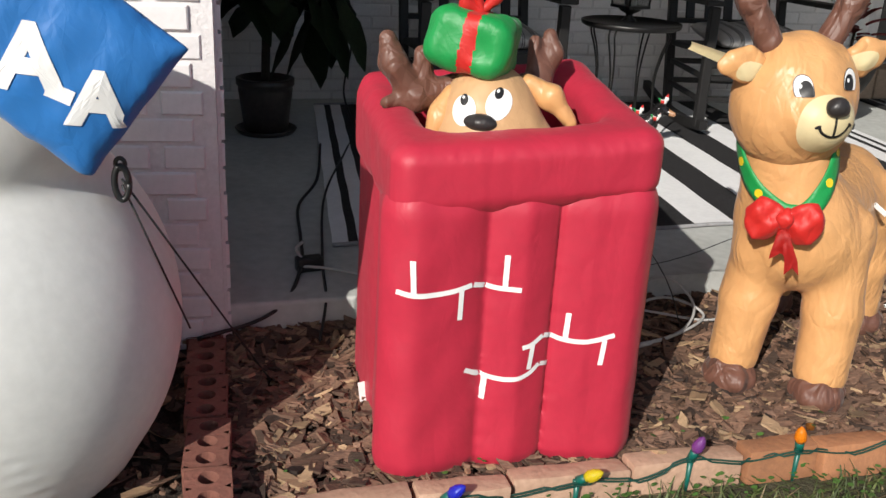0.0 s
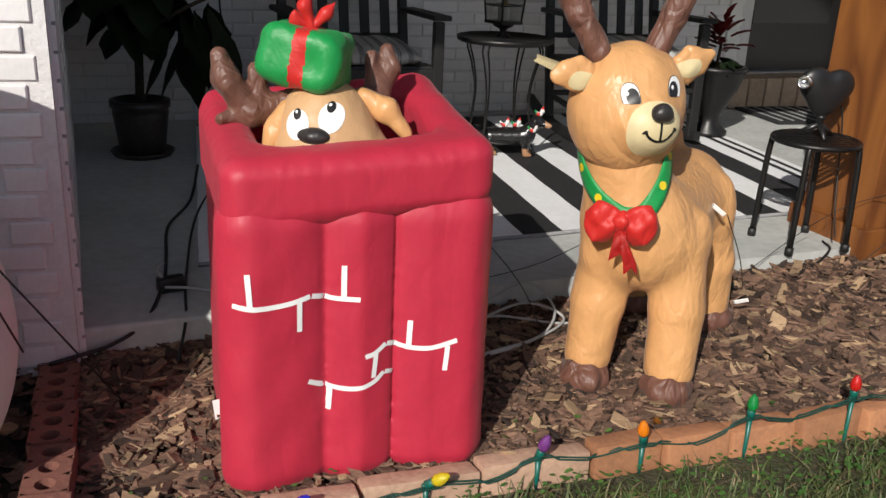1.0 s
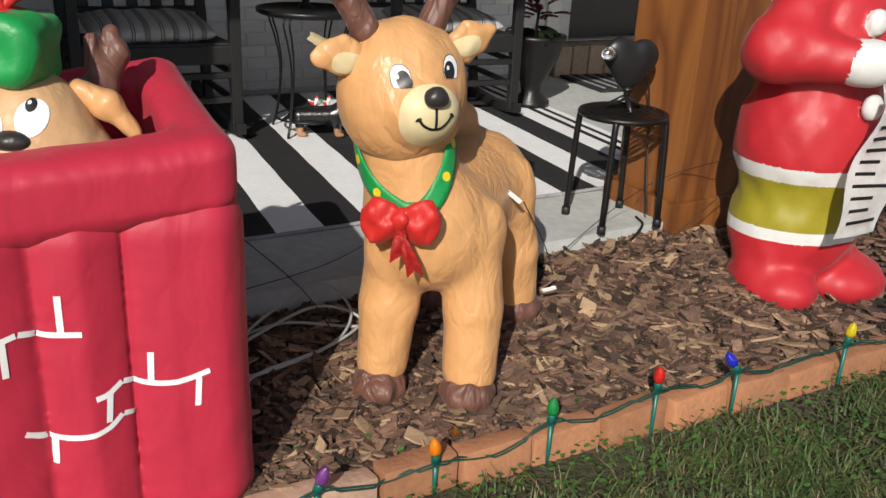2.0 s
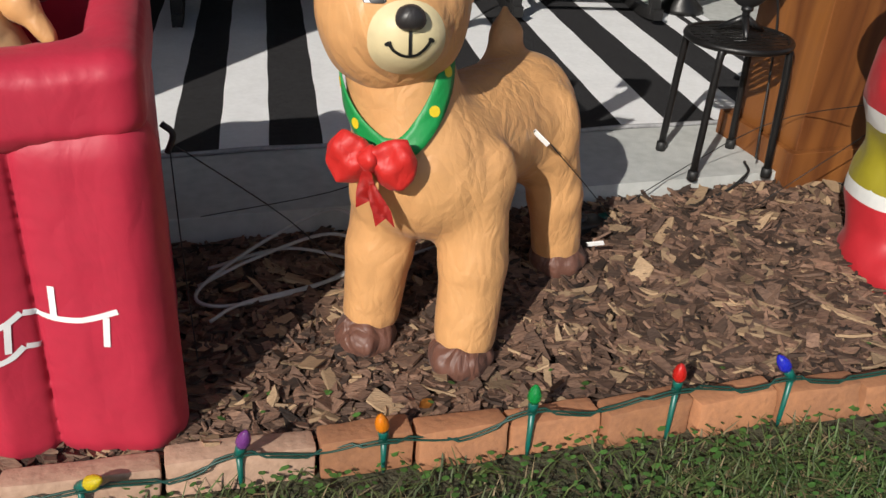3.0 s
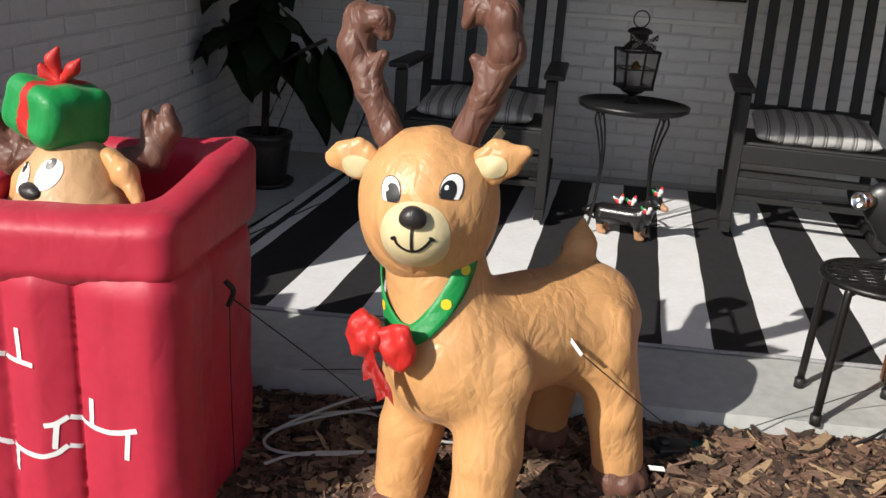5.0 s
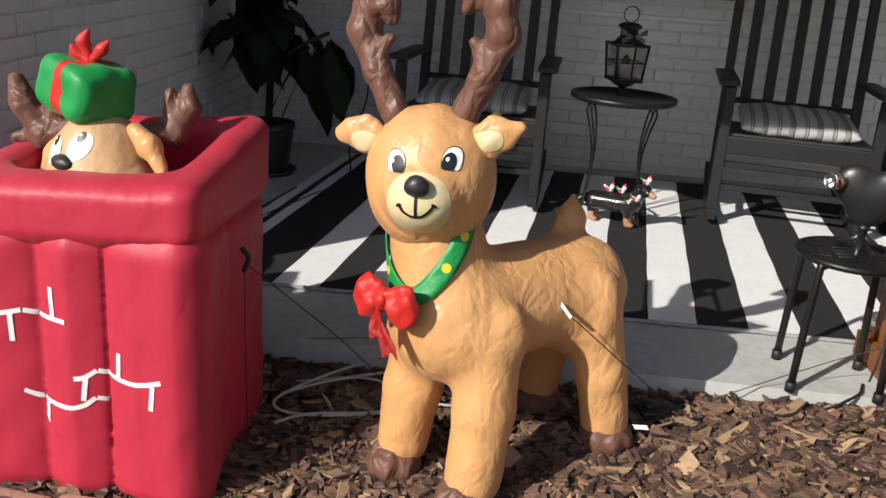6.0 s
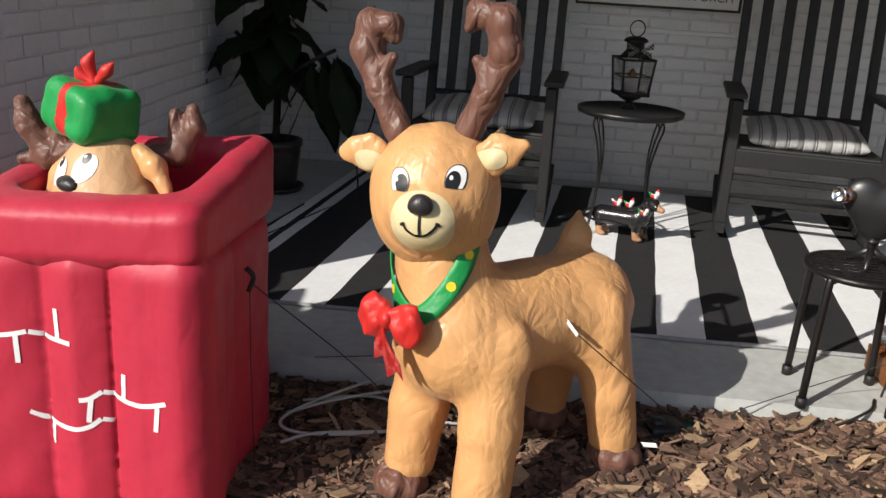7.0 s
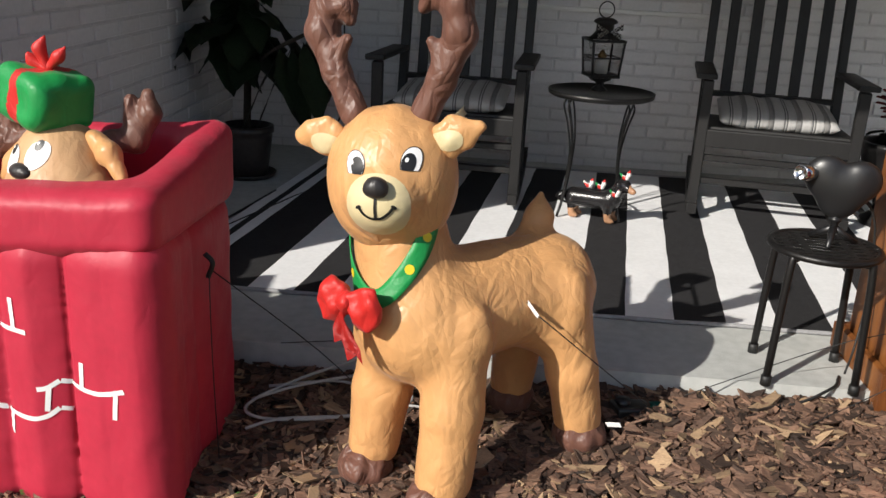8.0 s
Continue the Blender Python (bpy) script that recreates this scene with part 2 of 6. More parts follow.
BULBS = {"purple": bulb_mat("purple_bulb", (0.20, 0.05, 0.25)), "orange": bulb_mat("orange_bulb", (0.85, 0.25, 0.01)),
         "green": bulb_mat("green_bulb", (0.01, 0.28, 0.06)), "red": bulb_mat("red_bulb", (0.65, 0.02, 0.015)),
         "blue": bulb_mat("blue_bulb", (0.02, 0.03, 0.55)), "yellow": bulb_mat("yellow_bulb", (0.70, 0.55, 0.02))}
CLEAR = bpy.data.materials.new("clear_glass")
CLEAR.use_nodes = True
_b = CLEAR.node_tree.nodes["Principled BSDF"]
_b.inputs["Transmission Weight"].default_value, _b.inputs["Roughness"].default_value, _b.inputs["IOR"].default_value = 1.0, 0.03, 1.45


# ---------------------------------------------------------------- building helpers
POSES = {}


def thing(name, label, category, m=None, group="", kind=""):
    ob = new(name)
    ob.empty_display_size = 0.1
    m = m or Matrix()
    ob.matrix_basis = m
    POSES[ob.name] = m
    return tagged(ob, label, category, group, kind)


def link_mesh(name, me, material, parent=None, label="", smooth=True, placed=False):
    """placed: the mesh is in world places and is brought into its thing's own."""
    if material:
        for x in (material if isinstance(material, (list, tuple)) else [material]):
            me.materials.append(x)
    if placed and parent is not None:
        me.transform(POSES[parent.name].inverted())
    for p in me.polygons:
        p.use_smooth = smooth
    ob = new(name, me)
    if parent is not None:
        ob.parent = parent
        POSES[ob.name] = POSES.get(parent.name, Matrix())
    if label:
        ob["label"] = label
    return ob


def part(name, bm, material, parent=None, label="", smooth=True, placed=False, sharp=None):
    me = bpy.data.meshes.new(name)
    bm.normal_update()
    bm.to_mesh(me)
    bm.free()
    ob = link_mesh(name, me, material, parent, label, smooth, placed)
    if smooth and sharp:
        me.set_sharp_from_angle(angle=radians(sharp))
    return ob


def box(bm, c, s, m=None, bevel=0.0, seg=2):
    r = bmesh.ops.create_cube(bm, size=1.0)
    vs = r["verts"]
    bmesh.ops.scale(bm, vec=s, verts=vs)
    bmesh.ops.translate(bm, vec=c, verts=vs)
    if bevel:
        es = list({e for v in vs for e in v.link_edges})
        g = bmesh.ops.bevel(bm, geom=es, offset=bevel, segments=seg, affect="EDGES", profile=0.6)
        vs = list({v for f in g["faces"] for v in f.verts} | {v for v in vs if v.is_valid})
    if m is not None:
        bmesh.ops.transform(bm, matrix=m, verts=vs)
    return vs


def boxed(c, s, m=None, bevel=0.0, seg=2):
    bm = bmesh.new()
    box(bm, c, s, m, bevel, seg)
    return bm


def tube(bm, pts, radius, n=8, cap=True):
    """A round bar through pts; radius may be one number or one per point."""
    pts = [Vector(p) for p in pts]
    rs = radius if isinstance(radius, (list, tuple)) else [radius] * len(pts)
    rings, side = [], None
    for i, p in enumerate(pts):
        d = (pts[min(i + 1, len(pts) - 1)] - pts[max(i - 1, 0)]).normalized()
        if side is None:
            side = d.orthogonal().normalized()
        side = (side - d * side.dot(d)).normalized()
        up = d.cross(side)
        rings.append([bm.verts.new(p + (side * math.cos(a) + up * math.sin(a)) * rs[i]) for a in (2 * math.pi * k / n for k in range(n))])
    for a, b in zip(rings, rings[1:]):
        for k in range(n):
            bm.faces.new((a[k], a[(k + 1) % n], b[(k + 1) % n], b[k]))
    if cap:
        bm.faces.new(rings[0][::-1])
        bm.faces.new(rings[-1])


def smooth_path(pts, n=6):
    """A Catmull-Rom line through pts."""
    P = [Vector(p) for p in pts]
    P = [P[0] * 2 - P[1]] + P + [P[-1] * 2 - P[-2]]
    out = []
    for i in range(1, len(P) - 2):
        a, b, c, d = P[i - 1:i + 3]
        for k in range(n):
            t = k / n
            out.append(0.5 * ((2 * b) + (c - a) * t + (2 * a - 5 * b + 4 * c - d) * t * t + (3 * b - 3 * c + d - a) * t ** 3))
    return out + [P[-2]]


def tubed(pts, radius, n=8, curved=0):
    bm = bmesh.new()
    tube(bm, smooth_path(pts, curved) if curved else pts, radius, n)
    return bm


def lathe(bm, profile, n=24, at=(0, 0, 0)):
    rings = []
    for r, z in profile:
        rings.append([bm.verts.new((at[0] + r * math.cos(2 * math.pi * k / n), at[1] + r * math.sin(2 * math.pi * k / n), at[2] + z)) for k in range(n)])
    for a, b in zip(rings, rings[1:]):
        for k in range(n):
            bm.faces.new((a[k], a[(k + 1) % n], b[(k + 1) % n], b[k]))
    bm.faces.new(rings[0][::-1])
    bm.faces.new(rings[-1])


def lathed(profile, n=24, at=(0, 0, 0)):
    bm = bmesh.new()
    lathe(bm, profile, n, at)
    return bm


# distance fields for the inflated figures
def ball(P, c, r):
    q = (P - np.array(c)) / np.array(r)
    k0 = np.sqrt((q ** 2).sum(-1))
    k1 = np.sqrt(((q / np.array(r)) ** 2).sum(-1)) + 1e-9
    return k0 * (k0 - 1) / k1


def capsule(P, a, b, ra, rb=None):
    a, b = np.array(a, float), np.array(b, float)
    rb = ra if rb is None else rb
    ab = b - a
    h = np.clip(((P - a) @ ab) / (ab @ ab), 0, 1)
    return np.sqrt(((P - a - h[..., None] * ab) ** 2).sum(-1)) - (ra + (rb - ra) * h)


def chain(P, pts, rs, k=0.015):
    d = None
    for i in range(len(pts) - 1):
        e = capsule(P, pts[i], pts[i + 1], rs[i], rs[i + 1])
        d = e if d is None else smin(d, e, k)
    return d


def smin(a, b, k):
    h = np.clip(0.5 + 0.5 * (b - a) / k, 0, 1)
    return b + (a - b) * h - k * h * (1 - h)


def rbox(P, c, s, r):
    q = np.abs(P - np.array(c)) - (np.array(s) - r)
    return np.sqrt((np.maximum(q, 0) ** 2).sum(-1)) + np.minimum(q.max(-1), 0) - r


def net(f, lo, hi, h, kind=None):
    """The surface f = 0 as (verts, quads, material index per quad): naive surface nets."""
    ax = [np.arange(lo[i], hi[i] + h, h) for i in range(3)]
    G = np.stack(np.meshgrid(*ax, indexing="ij"), -1)
    v = f(G)
    n = np.array(v.shape) - 1
    s = v < 0
    cnt = np.zeros(n, int)
    acc = np.zeros((*n, 3))
    corner = [(i, j, k) for i in (0, 1) for j in (0, 1) for k in (0, 1)]
    sl = lambda o: tuple(slice(o[a], o[a] + n[a]) for a in range(3))
    for a in range(3):
        for c in corner:
            if c[a]:
                continue
            d = list(c)
            d[a] = 1
            va, vb = v[sl(c)], v[sl(d)]
            x = (va < 0) != (vb < 0)
            t = np.where(x, va / np.where(x, va - vb, 1), 0)
            cnt += x
            p = np.zeros((*n, 3))
            for q in range(3):
                p[..., q] = c[q]
            p[..., a] = t
            acc += np.where(x[..., None], p, 0)
    on = cnt > 0
    ids = -np.ones(n, int)
    ids[on] = np.arange(on.sum())
    cell = np.stack(np.nonzero(on), -1)
    verts = np.array(lo) + (cell + acc[on] / cnt[on][:, None]) * h
    quads = []
    for a in range(3):
        b, c = (a + 1) % 3, (a + 2) % 3
        lo_s = [slice(1, n[q]) for q in range(3)]
        lo_s[a] = slice(0, n[a])
        hi_s = list(lo_s)
        hi_s[a] = slice(1, n[a] + 1)
        A, B = s[tuple(lo_s)], s[tuple(hi_s)]
        for flip, x in ((False, A & ~B), (True, ~A & B)):
            e = np.stack(np.nonzero(x), -1)
            for q in range(3):
                if q != a:
                    e[:, q] += 1
            if not len(e):
                continue
            db, dc = np.zeros(3, int), np.zeros(3, int)
            db[b], dc[c] = 1, 1
            g = lambda w: ids[tuple(w.T)]
            r = np.stack([g(e - db - dc), g(e - dc), g(e), g(e - db)], -1)
            quads.append(r[:, ::-1] if flip else r)
    quads = np.concatenate(quads)
    quads = quads[(quads >= 0).all(1)]
    mid = verts[quads].mean(1)
    return verts, quads, (kind(mid) if kind else np.zeros(len(quads), int))


def net_mesh(name, pieces):
    """One mesh from several (verts, quads, material index) pieces."""
    V, Q, K, off = [], [], [], 0
    for v, q, k in pieces:
        V.append(v)
        Q += [tuple(int(i) + off for i in face) for face in q]
        K += [int(i) for i in k]
        off += len(v)
    me = bpy.data.meshes.new(name)
    me.from_pydata([tuple(p) for p in np.concatenate(V)], [], Q)
    me.polygons.foreach_set("material_index", K)
    me.update()
    return me


def cast(f, start, way, far=0.5):
    """How far along way from start each point meets the surface f = 0."""
    start, way = np.array(start, float), np.array(way, float)
    t = np.zeros(start.shape[:-1])
    for _ in range(60):
        t = np.minimum(t + f(start + t[..., None] * way) * 0.8, far)
    return start + t[..., None] * way


def patch(f, outline, way, index, lift=0.0022, rings=7):
    """A printed patch: a star-shaped outline of start points cast along way onto f."""
    O = np.array(outline, float)
    c = O.mean(0)
    way = np.array(way, float)
    S = np.concatenate([[c]] + [c + (O - c) * (i / rings) for i in range(1, rings + 1)])
    n = len(O)
    H = cast(f, S, way) - way * lift
    faces = [(0, 1 + k, 1 + (k + 1) % n) for k in range(n)]
    for i in range(rings - 1):
        a, b = 1 + i * n, 1 + (i + 1) * n
        faces += [(a + k, b + k, b + (k + 1) % n, a + (k + 1) % n) for k in range(n)]
    return H, faces, [index] * len(faces)


def stroke(f, line, width, way, across, index, lift=0.0022, steps=14):
    """A printed line: points of line cast along way onto f; across: the picture's two axes."""
    P = np.array([tuple(p) for p in smooth_path([(a, b, 0) for a, b in line], steps)])[:, :2]
    d = np.gradient(P, axis=0)
    d /= np.linalg.norm(d, axis=1)[:, None] + 1e-9
    nrm = np.stack([-d[:, 1], d[:, 0]], -1) * width / 2
    o, e1, e2 = (np.array(x, float) for x in across)
    way = np.array(way, float)
    S = np.stack([o + (P + k * nrm)[:, :1] * e1 + (P + k * nrm)[:, 1:] * e2 for k in (-1, 0, 1)], 1)
    H = cast(f, S, way) - way * lift
    n = len(P)
    V = H.reshape(-1, 3)
    Q = [(i * 3 + j, (i + 1) * 3 + j, (i + 1) * 3 + j + 1, i * 3 + j + 1) for i in range(n - 1) for j in (0, 1)]
    return V, Q, [index] * len(Q)


def ring_pts(cx, cz, rx, rz, y, n=22, tilt=0.0, power=2.0, floor_at=-9.0):
    out = []
    for k in range(n):
        a = 2 * math.pi * k / n
        u = rx * math.copysign(abs(math.cos(a)) ** (2 / power), math.cos(a))
        w = rz * math.copysign(abs(math.sin(a)) ** (2 / power), math.sin(a))
        w = max(w, floor_at)
        out.append((cx + u * math.cos(tilt) - w * math.sin(tilt), y, cz + u * math.sin(tilt) + w * math.cos(tilt)))
    return out


def wobble(P, amp, freq):
    return amp * (np.sin(P[..., 0] * freq + 1.3) * np.sin(P[..., 1] * freq * 1.13 + 0.4) * np.sin(P[..., 2] * freq * 0.87))


SKEW = 0.115                     # the house front runs a little off the x axis


def house_y(x, d):
    return d + SKEW * (x - 2.0)


def mulch_z(x, y):
    t = min(max((y - 2.62) / 0.75, 0), 1)
    return 0.022 + (0.055 + 0.035 * min(max((x - 1.6) / 0.9, 0), 1)) * t * t * (3 - 2 * t)


# ---------------------------------------------------------------- ground and house
def ground():
    bm = bmesh.new()
    xs = [-80, -20, -6, -2] + [-1 + 0.1 * i for i in range(61)] + [6, 10, 25, 80]
    ys = [-80, -20, -5, -1] + [0.0 + 0.1 * i for i in range(36)] + [4.2, 8, 20, 80]
    rows = []
    for y in ys:
        rows.append([bm.verts.new((x, y, -0.015 + (0.012 * noise.noise((x * 3, y * 3, 0.3)) if 0 <= y <= 2.5 and -1 <= x <= 5 else 0))) for x in xs])
    for a, b in zip(rows, rows[1:]):
        for i in range(len(xs) - 1):
            bm.faces.new((a[i], a[i + 1], b[i + 1], b[i]))
    tagged(part("ground", bm, TURF), "sparse green lawn with bare brown soil showing", "lawn", kind="structure")


def edge_y(x):
    """The middle of the garden edging."""
    return 2.628 + 0.048 * (x - 1.6) - 0.09 * max(0.0, 1.2 - x)


def mulch_bed():
    bm = bmesh.new()
    nx, ny = 110, 26
    rows = []
    for j in range(ny + 1):
        row = []
        for i in range(nx + 1):
            x = -1.2 + 5.6 * i / nx
            a, b = edge_y(x), house_y(x, 3.44)
            y = a + (b - a) * j / ny
            row.append(bm.verts.new((x, y, mulch_z(x, y) - 0.012 + 0.012 * noise.noise((x * 7, y * 7, 2.0)))))
        rows.append(row)
    for a, b in zip(rows, rows[1:]):
        for i in range(nx):
            bm.faces.new((a[i], a[i + 1], b[i + 1], b[i]))
    tagged(part("mulch_bed", bm, MULCHSOIL), "dark brown bark mulch in a garden bed", "mulch", kind="structure")


def slab():
    bm = bmesh.new()
    lo = [(x, house_y(x, 3.42)) for x in (0.205, 1.5, 3.0, 5.6)]
    up = [(x, house_y(x, 6.1)) for x in (5.6, 3.0, 1.5, -0.12)]
    ring = lo + up
    t = [bm.verts.new((x, y, 0.15)) for x, y in ring]
    b = [bm.verts.new((x, y, -0.1)) for x, y in ring]
    bm.faces.new(t)
    bm.faces.new(b[::-1])
    n = len(ring)
    for k in range(n):
        bm.faces.new((b[k], b[(k + 1) % n], t[(k + 1) % n], t[k]))
    es = [e for e in bm.edges if all(abs(v.co.z - 0.15) < 1e-6 for v in e.verts) and all(v.co.y < house_y(v.co.x, 3.5) for v in e.verts)]
    bmesh.ops.bevel(bm, geom=es, offset=0.012, segments=3, affect="EDGES", profile=0.5)
    tagged(part("porch_floor", bm, CONCRETE, smooth=False), "pale grey painted concrete porch slab", "floor", kind="structure")


COURSE, BRICK_L = 0.0634, 0.2035


def brick_mesh(name, l, h, d):
    bm = bmesh.new()
    box(bm, (0, 0, 0), (l, d, h))
    es = [e for e in bm.edges if all(v.co.y < 0 for v in e.verts)]
    bmesh.ops.bevel(bm, geom=es, offset=0.0035, segments=1, affect="EDGES")
    me = bpy.data.meshes.new(name)
    bm.to_mesh(me)
    bm.free()
    me.materials.append(PAINTED)
    return me


BRICKS = []


def brick_wall(name, label, a, b, z0, z1, near, thick=0.14, openings=()):
    """A painted brick wall from a to b (its face to the right of that way); bricks inside near = (u0, u1, z0, z1) are parts, the rest one mesh."""
    a, b = Vector((*a, 0)), Vector((*b, 0))
    u = (b - a).normalized()
    out = Vector((u.y, -u.x, 0))
    length = (b - a).length
    m = Matrix(((u.x, -out.x, 0, a.x), (u.y, -out.y, 0, a.y), (0, 0, 1, z0), (0, 0, 0, 1)))
    w = thing(name, label, "wall", m, kind="structure")
    spans, x = [], 0.0
    for o in sorted(openings):
        spans.append((x, o[0], 0.0, z1 - z0))
        spans.append((o[0], o[1], 0.0, o[2]))
        spans.append((o[0], o[1], o[3], z1 - z0))
        x = o[1]
    spans.append((x, length, 0.0, z1 - z0))
    for s in spans:
        if s[1] - s[0] > 0.01 and s[3] - s[2] > 0.01:
            part("wall_core", boxed(((s[0] + s[1]) / 2, thick / 2 - 0.004, (s[2] + s[3]) / 2), (s[1] - s[0], thick, s[3] - s[2])), MORTAR, w, smooth=False)
    BRICKS.append((w, length, z1 - z0, near, openings))
    return w


def lay_bricks():
    """All bricks share a few meshes; they come last in the file."""
    full = brick_mesh("brick", BRICK_L - 0.009, COURSE - 0.009, 0.024)
    half = brick_mesh("brick_half", BRICK_L / 2 - 0.009, COURSE - 0.009, 0.024)
    for w, length, height, near, openings in BRICKS:
        rest = bmesh.new()
        count = 0
        for j in range(int(height / COURSE)):
            z = (j + 0.5) * COURSE
            x = 0.0 if j % 2 else -BRICK_L / 2
            while x < length:
                x0, x1 = max(x, 0), min(x + BRICK_L, length)
                x += BRICK_L
                if x1 - x0 < BRICK_L * 0.3:
                    continue
                mid = (x0 + x1) / 2
                if any(o[0] - 0.02 < x1 and x0 < o[1] + 0.02 and o[2] - 0.02 < z < o[3] + 0.02 for o in openings):
                    continue
                y = random.uniform(-0.0025, 0.0015)
                tilt = random.uniform(-0.004, 0.004)
                if near[0] <= mid <= near[1] and near[2] <= z <= near[3] and count < 300:
                    count += 1
                    ob = new("brick", full if x1 - x0 > BRICK_L * 0.8 else half)
                    ob.parent = w
                    ob.matrix_basis = Matrix.Translation((mid, y, z)) @ pose(0, 0, 0, 0, 0, math.degrees(tilt) * 2)
                else:
                    box(rest, (mid, y, z), (x1 - x0 - 0.009, 0.022, COURSE - 0.009))
        tagged(part("brick_rest", rest, PAINTED, w, smooth=False), kind="stuff")


def house():
    # the wing beside the porch: its front and its side, which is the porch's end wall
    brick_wall("wall_wing_front", "white painted brick wall of the house wing", (-3.2, 3.17), (0.205, 3.17), -0.05, 2.6, (2.3, 3.5, 0.0, 1.35))
    brick_wall("wall_west", "white painted brick end wall of the porch", (0.209, 3.185), (-0.100, house_y(-0.1, 5.95)), -0.05, 2.6, (0.5, 2.6, 0.35, 1.35))
    x0, x1 = -0.12, 5.6
    brick_wall("wall_north", "white painted brick back wall of the porch", (x0, house_y(x0, 5.93)), (x1, house_y(x1, 5.93)), 0.0, 2.6,
               (0.5, 3.5, 0.15, 1.35), openings=((4.04, 5.04, 0.34, 2.25),))
    brick_wall("wall_east", "white painted brick end wall of the porch", (5.6, house_y(5.6, 5.93)), (5.6, 3.6), 0.0, 2.6, (0, 0, 0, 0))
    # the body of the house behind, closed and plain
    sk = Matrix(((1, 0, 0, 0), (SKEW, 1, 0, -SKEW * 2.0), (0, 0, 1, 0), (0, 0, 0, 1)))
    bm = bmesh.new()
    box(bm, (1.0, 8.2, 1.3), (9.4, 0.2, 2.7))
    box(bm, (-3.6, 5.9, 1.3), (0.2, 5.0, 2.7))
    tagged(part("wall_rear", bm, MORTAR, smooth=False), "plain painted rear walls of the house", "wall", kind="structure")
    bm = boxed((2.9, 4.55, 2.63), (5.7, 3.5, 0.06), sk)
    tagged(part("ceiling", bm, CEIL, smooth=False), "white painted porch ceiling", "ceiling", kind="structure")
    bm = boxed((2.9, 3.55, 2.42), (5.4, 0.22, 0.36), sk, 0.01)
    tagged(part("porch_beam", bm, CEDAR, smooth=False), "stained cedar beam along the porch front", "beam", kind="structure")
    bm = bmesh.new()
    box(bm, (1.0, 3.05, 2.30), (9.4, 0.06, 0.20), sk)
    box(bm, (1.0, 5.6, 3.3), (9.6, 5.4, 0.08), sk @ Matrix.Translation((0, 0, 0)) @ Matrix.Rotation(radians(0), 4, "X"))
    box(bm, (1.0, 4.1, 2.82), (9.6, 2.4, 0.08), sk @ Matrix.Translation((0, 4.1, 2.82)) @ Matrix.Rotation(radians(24), 4, "X") @ Matrix.Translation((0, -4.1, -2.82)))
    tagged(part("roof", bm, ROOF, smooth=False), "dark shingle roof with white fascia over the porch", "roof", kind="structure")
    # window sill band and window on the back wall
    y = house_y(2.0, 5.93)
    m = Matrix.Translation((1.92, y, 0)) @ pose(0, 0, 0, 0, 0, math.degrees(math.atan(SKEW)))
    win = thing("window_1", "dark porch window with a white frame", "window", m, kind="structure")
    part("window_frame", boxed((0, -0.02, 1.60), (1.20, 0.05, 1.06), None, 0.006), TRIMW, win, smooth=False)
    for s in (-0.28, 0.28):
        part("pane", boxed((s, -0.048, 1.64), (0.50, 0.012, 0.92)), GLASSDARK, win, smooth=False)
    part("window_sill", boxed((0, -0.035, 0.950), (1.26, 0.07, 0.022), None, 0.006), TRIMW, win, smooth=False)
    # the front door on a brick step
    xd = 4.24
    m = Matrix.Translation((xd, house_y(xd, 5.93), 0)) @ pose(0, 0, 0, 0, 0, math.degrees(math.atan(SKEW)))
    d = thing("door_1", "dark front door with glass above a brick threshold", "door", m, kind="structure")
    part("door_leaf", boxed((0, 0.07, 1.30), (0.92, 0.05, 1.90), None, 0.004), DOORP, d, smooth=False)
    part("pane", boxed((0, 0.038, 1.40), (0.62, 0.012, 1.50)), GLASSDARK, d, "dark reflecting glass", smooth=False)
    part("handle", tubed([(0.38, 0.03, 1.15), (0.38, -0.01, 1.15), (0.30, -0.01, 1.15)], 0.011), IRON, d)
    for s in (-1, 1):
        part("door_frame", boxed((s * 0.50, -0.005, 1.30), (0.09, 0.06, 1.96), None, 0.004), TRIMW, d, smooth=False)
    part("door_frame", boxed((0, -0.005, 2.29), (1.09, 0.06, 0.09), None, 0.004), TRIMW, d, smooth=False)
    for i in range(9):
        part("step_brick", boxed((-0.52 + 0.13 * i, -0.10, 0.245), (0.122, 0.20, 0.185), None, 0.005, 1), CORED_P, d, smooth=False)
    # door mat
    mt = thing("door_mat", "dark woven door mat before the front door", "mat", Matrix.Translation((4.15, house_y(4.15, 5.45), 0.15)))
    part("mat_body", boxed((0, 0, 0.009), (0.85, 0.46, 0.018), None, 0.005), BLACK_R, mt, smooth=False)
    for i in range(11):
        part("mat_rib", boxed((-0.38 + 0.076 * i, 0, 0.019), (0.014, 0.40, 0.006)), HEM, mt, smooth=False)


CORED_P = mat("beige_step_brick", (0.40, 0.30, 0.22), 0.85, var=0.15, scale=14, bump=0.5, bscale=80, rnd=0.12)


def post():
    """A cedar wrapped porch post with a base trim."""
    p = thing("porch_post", "orange stained cedar porch post with a base trim", "post", Matrix.Translation((2.853, 3.648, 0.095)) @ pose(0, 0, 0, 0, 0, 8), kind="structure")
    part("shaft", boxed((0, 0.005, 1.09), (0.305, 0.30, 2.18), None, 0.004), CEDAR, p, smooth=False)
    for c, s in (((0, -0.165, 0.065), (0.37, 0.022, 0.13)), ((0, 0.175, 0.065), (0.37, 0.022, 0.13)),
                 ((-0.172, 0.005, 0.065), (0.022, 0.315, 0.128)), ((0.172, 0.005, 0.065), (0.022, 0.315, 0.128))):
        part("base_board", boxed(c, s, None, 0.003), CEDAR, p, smooth=False)


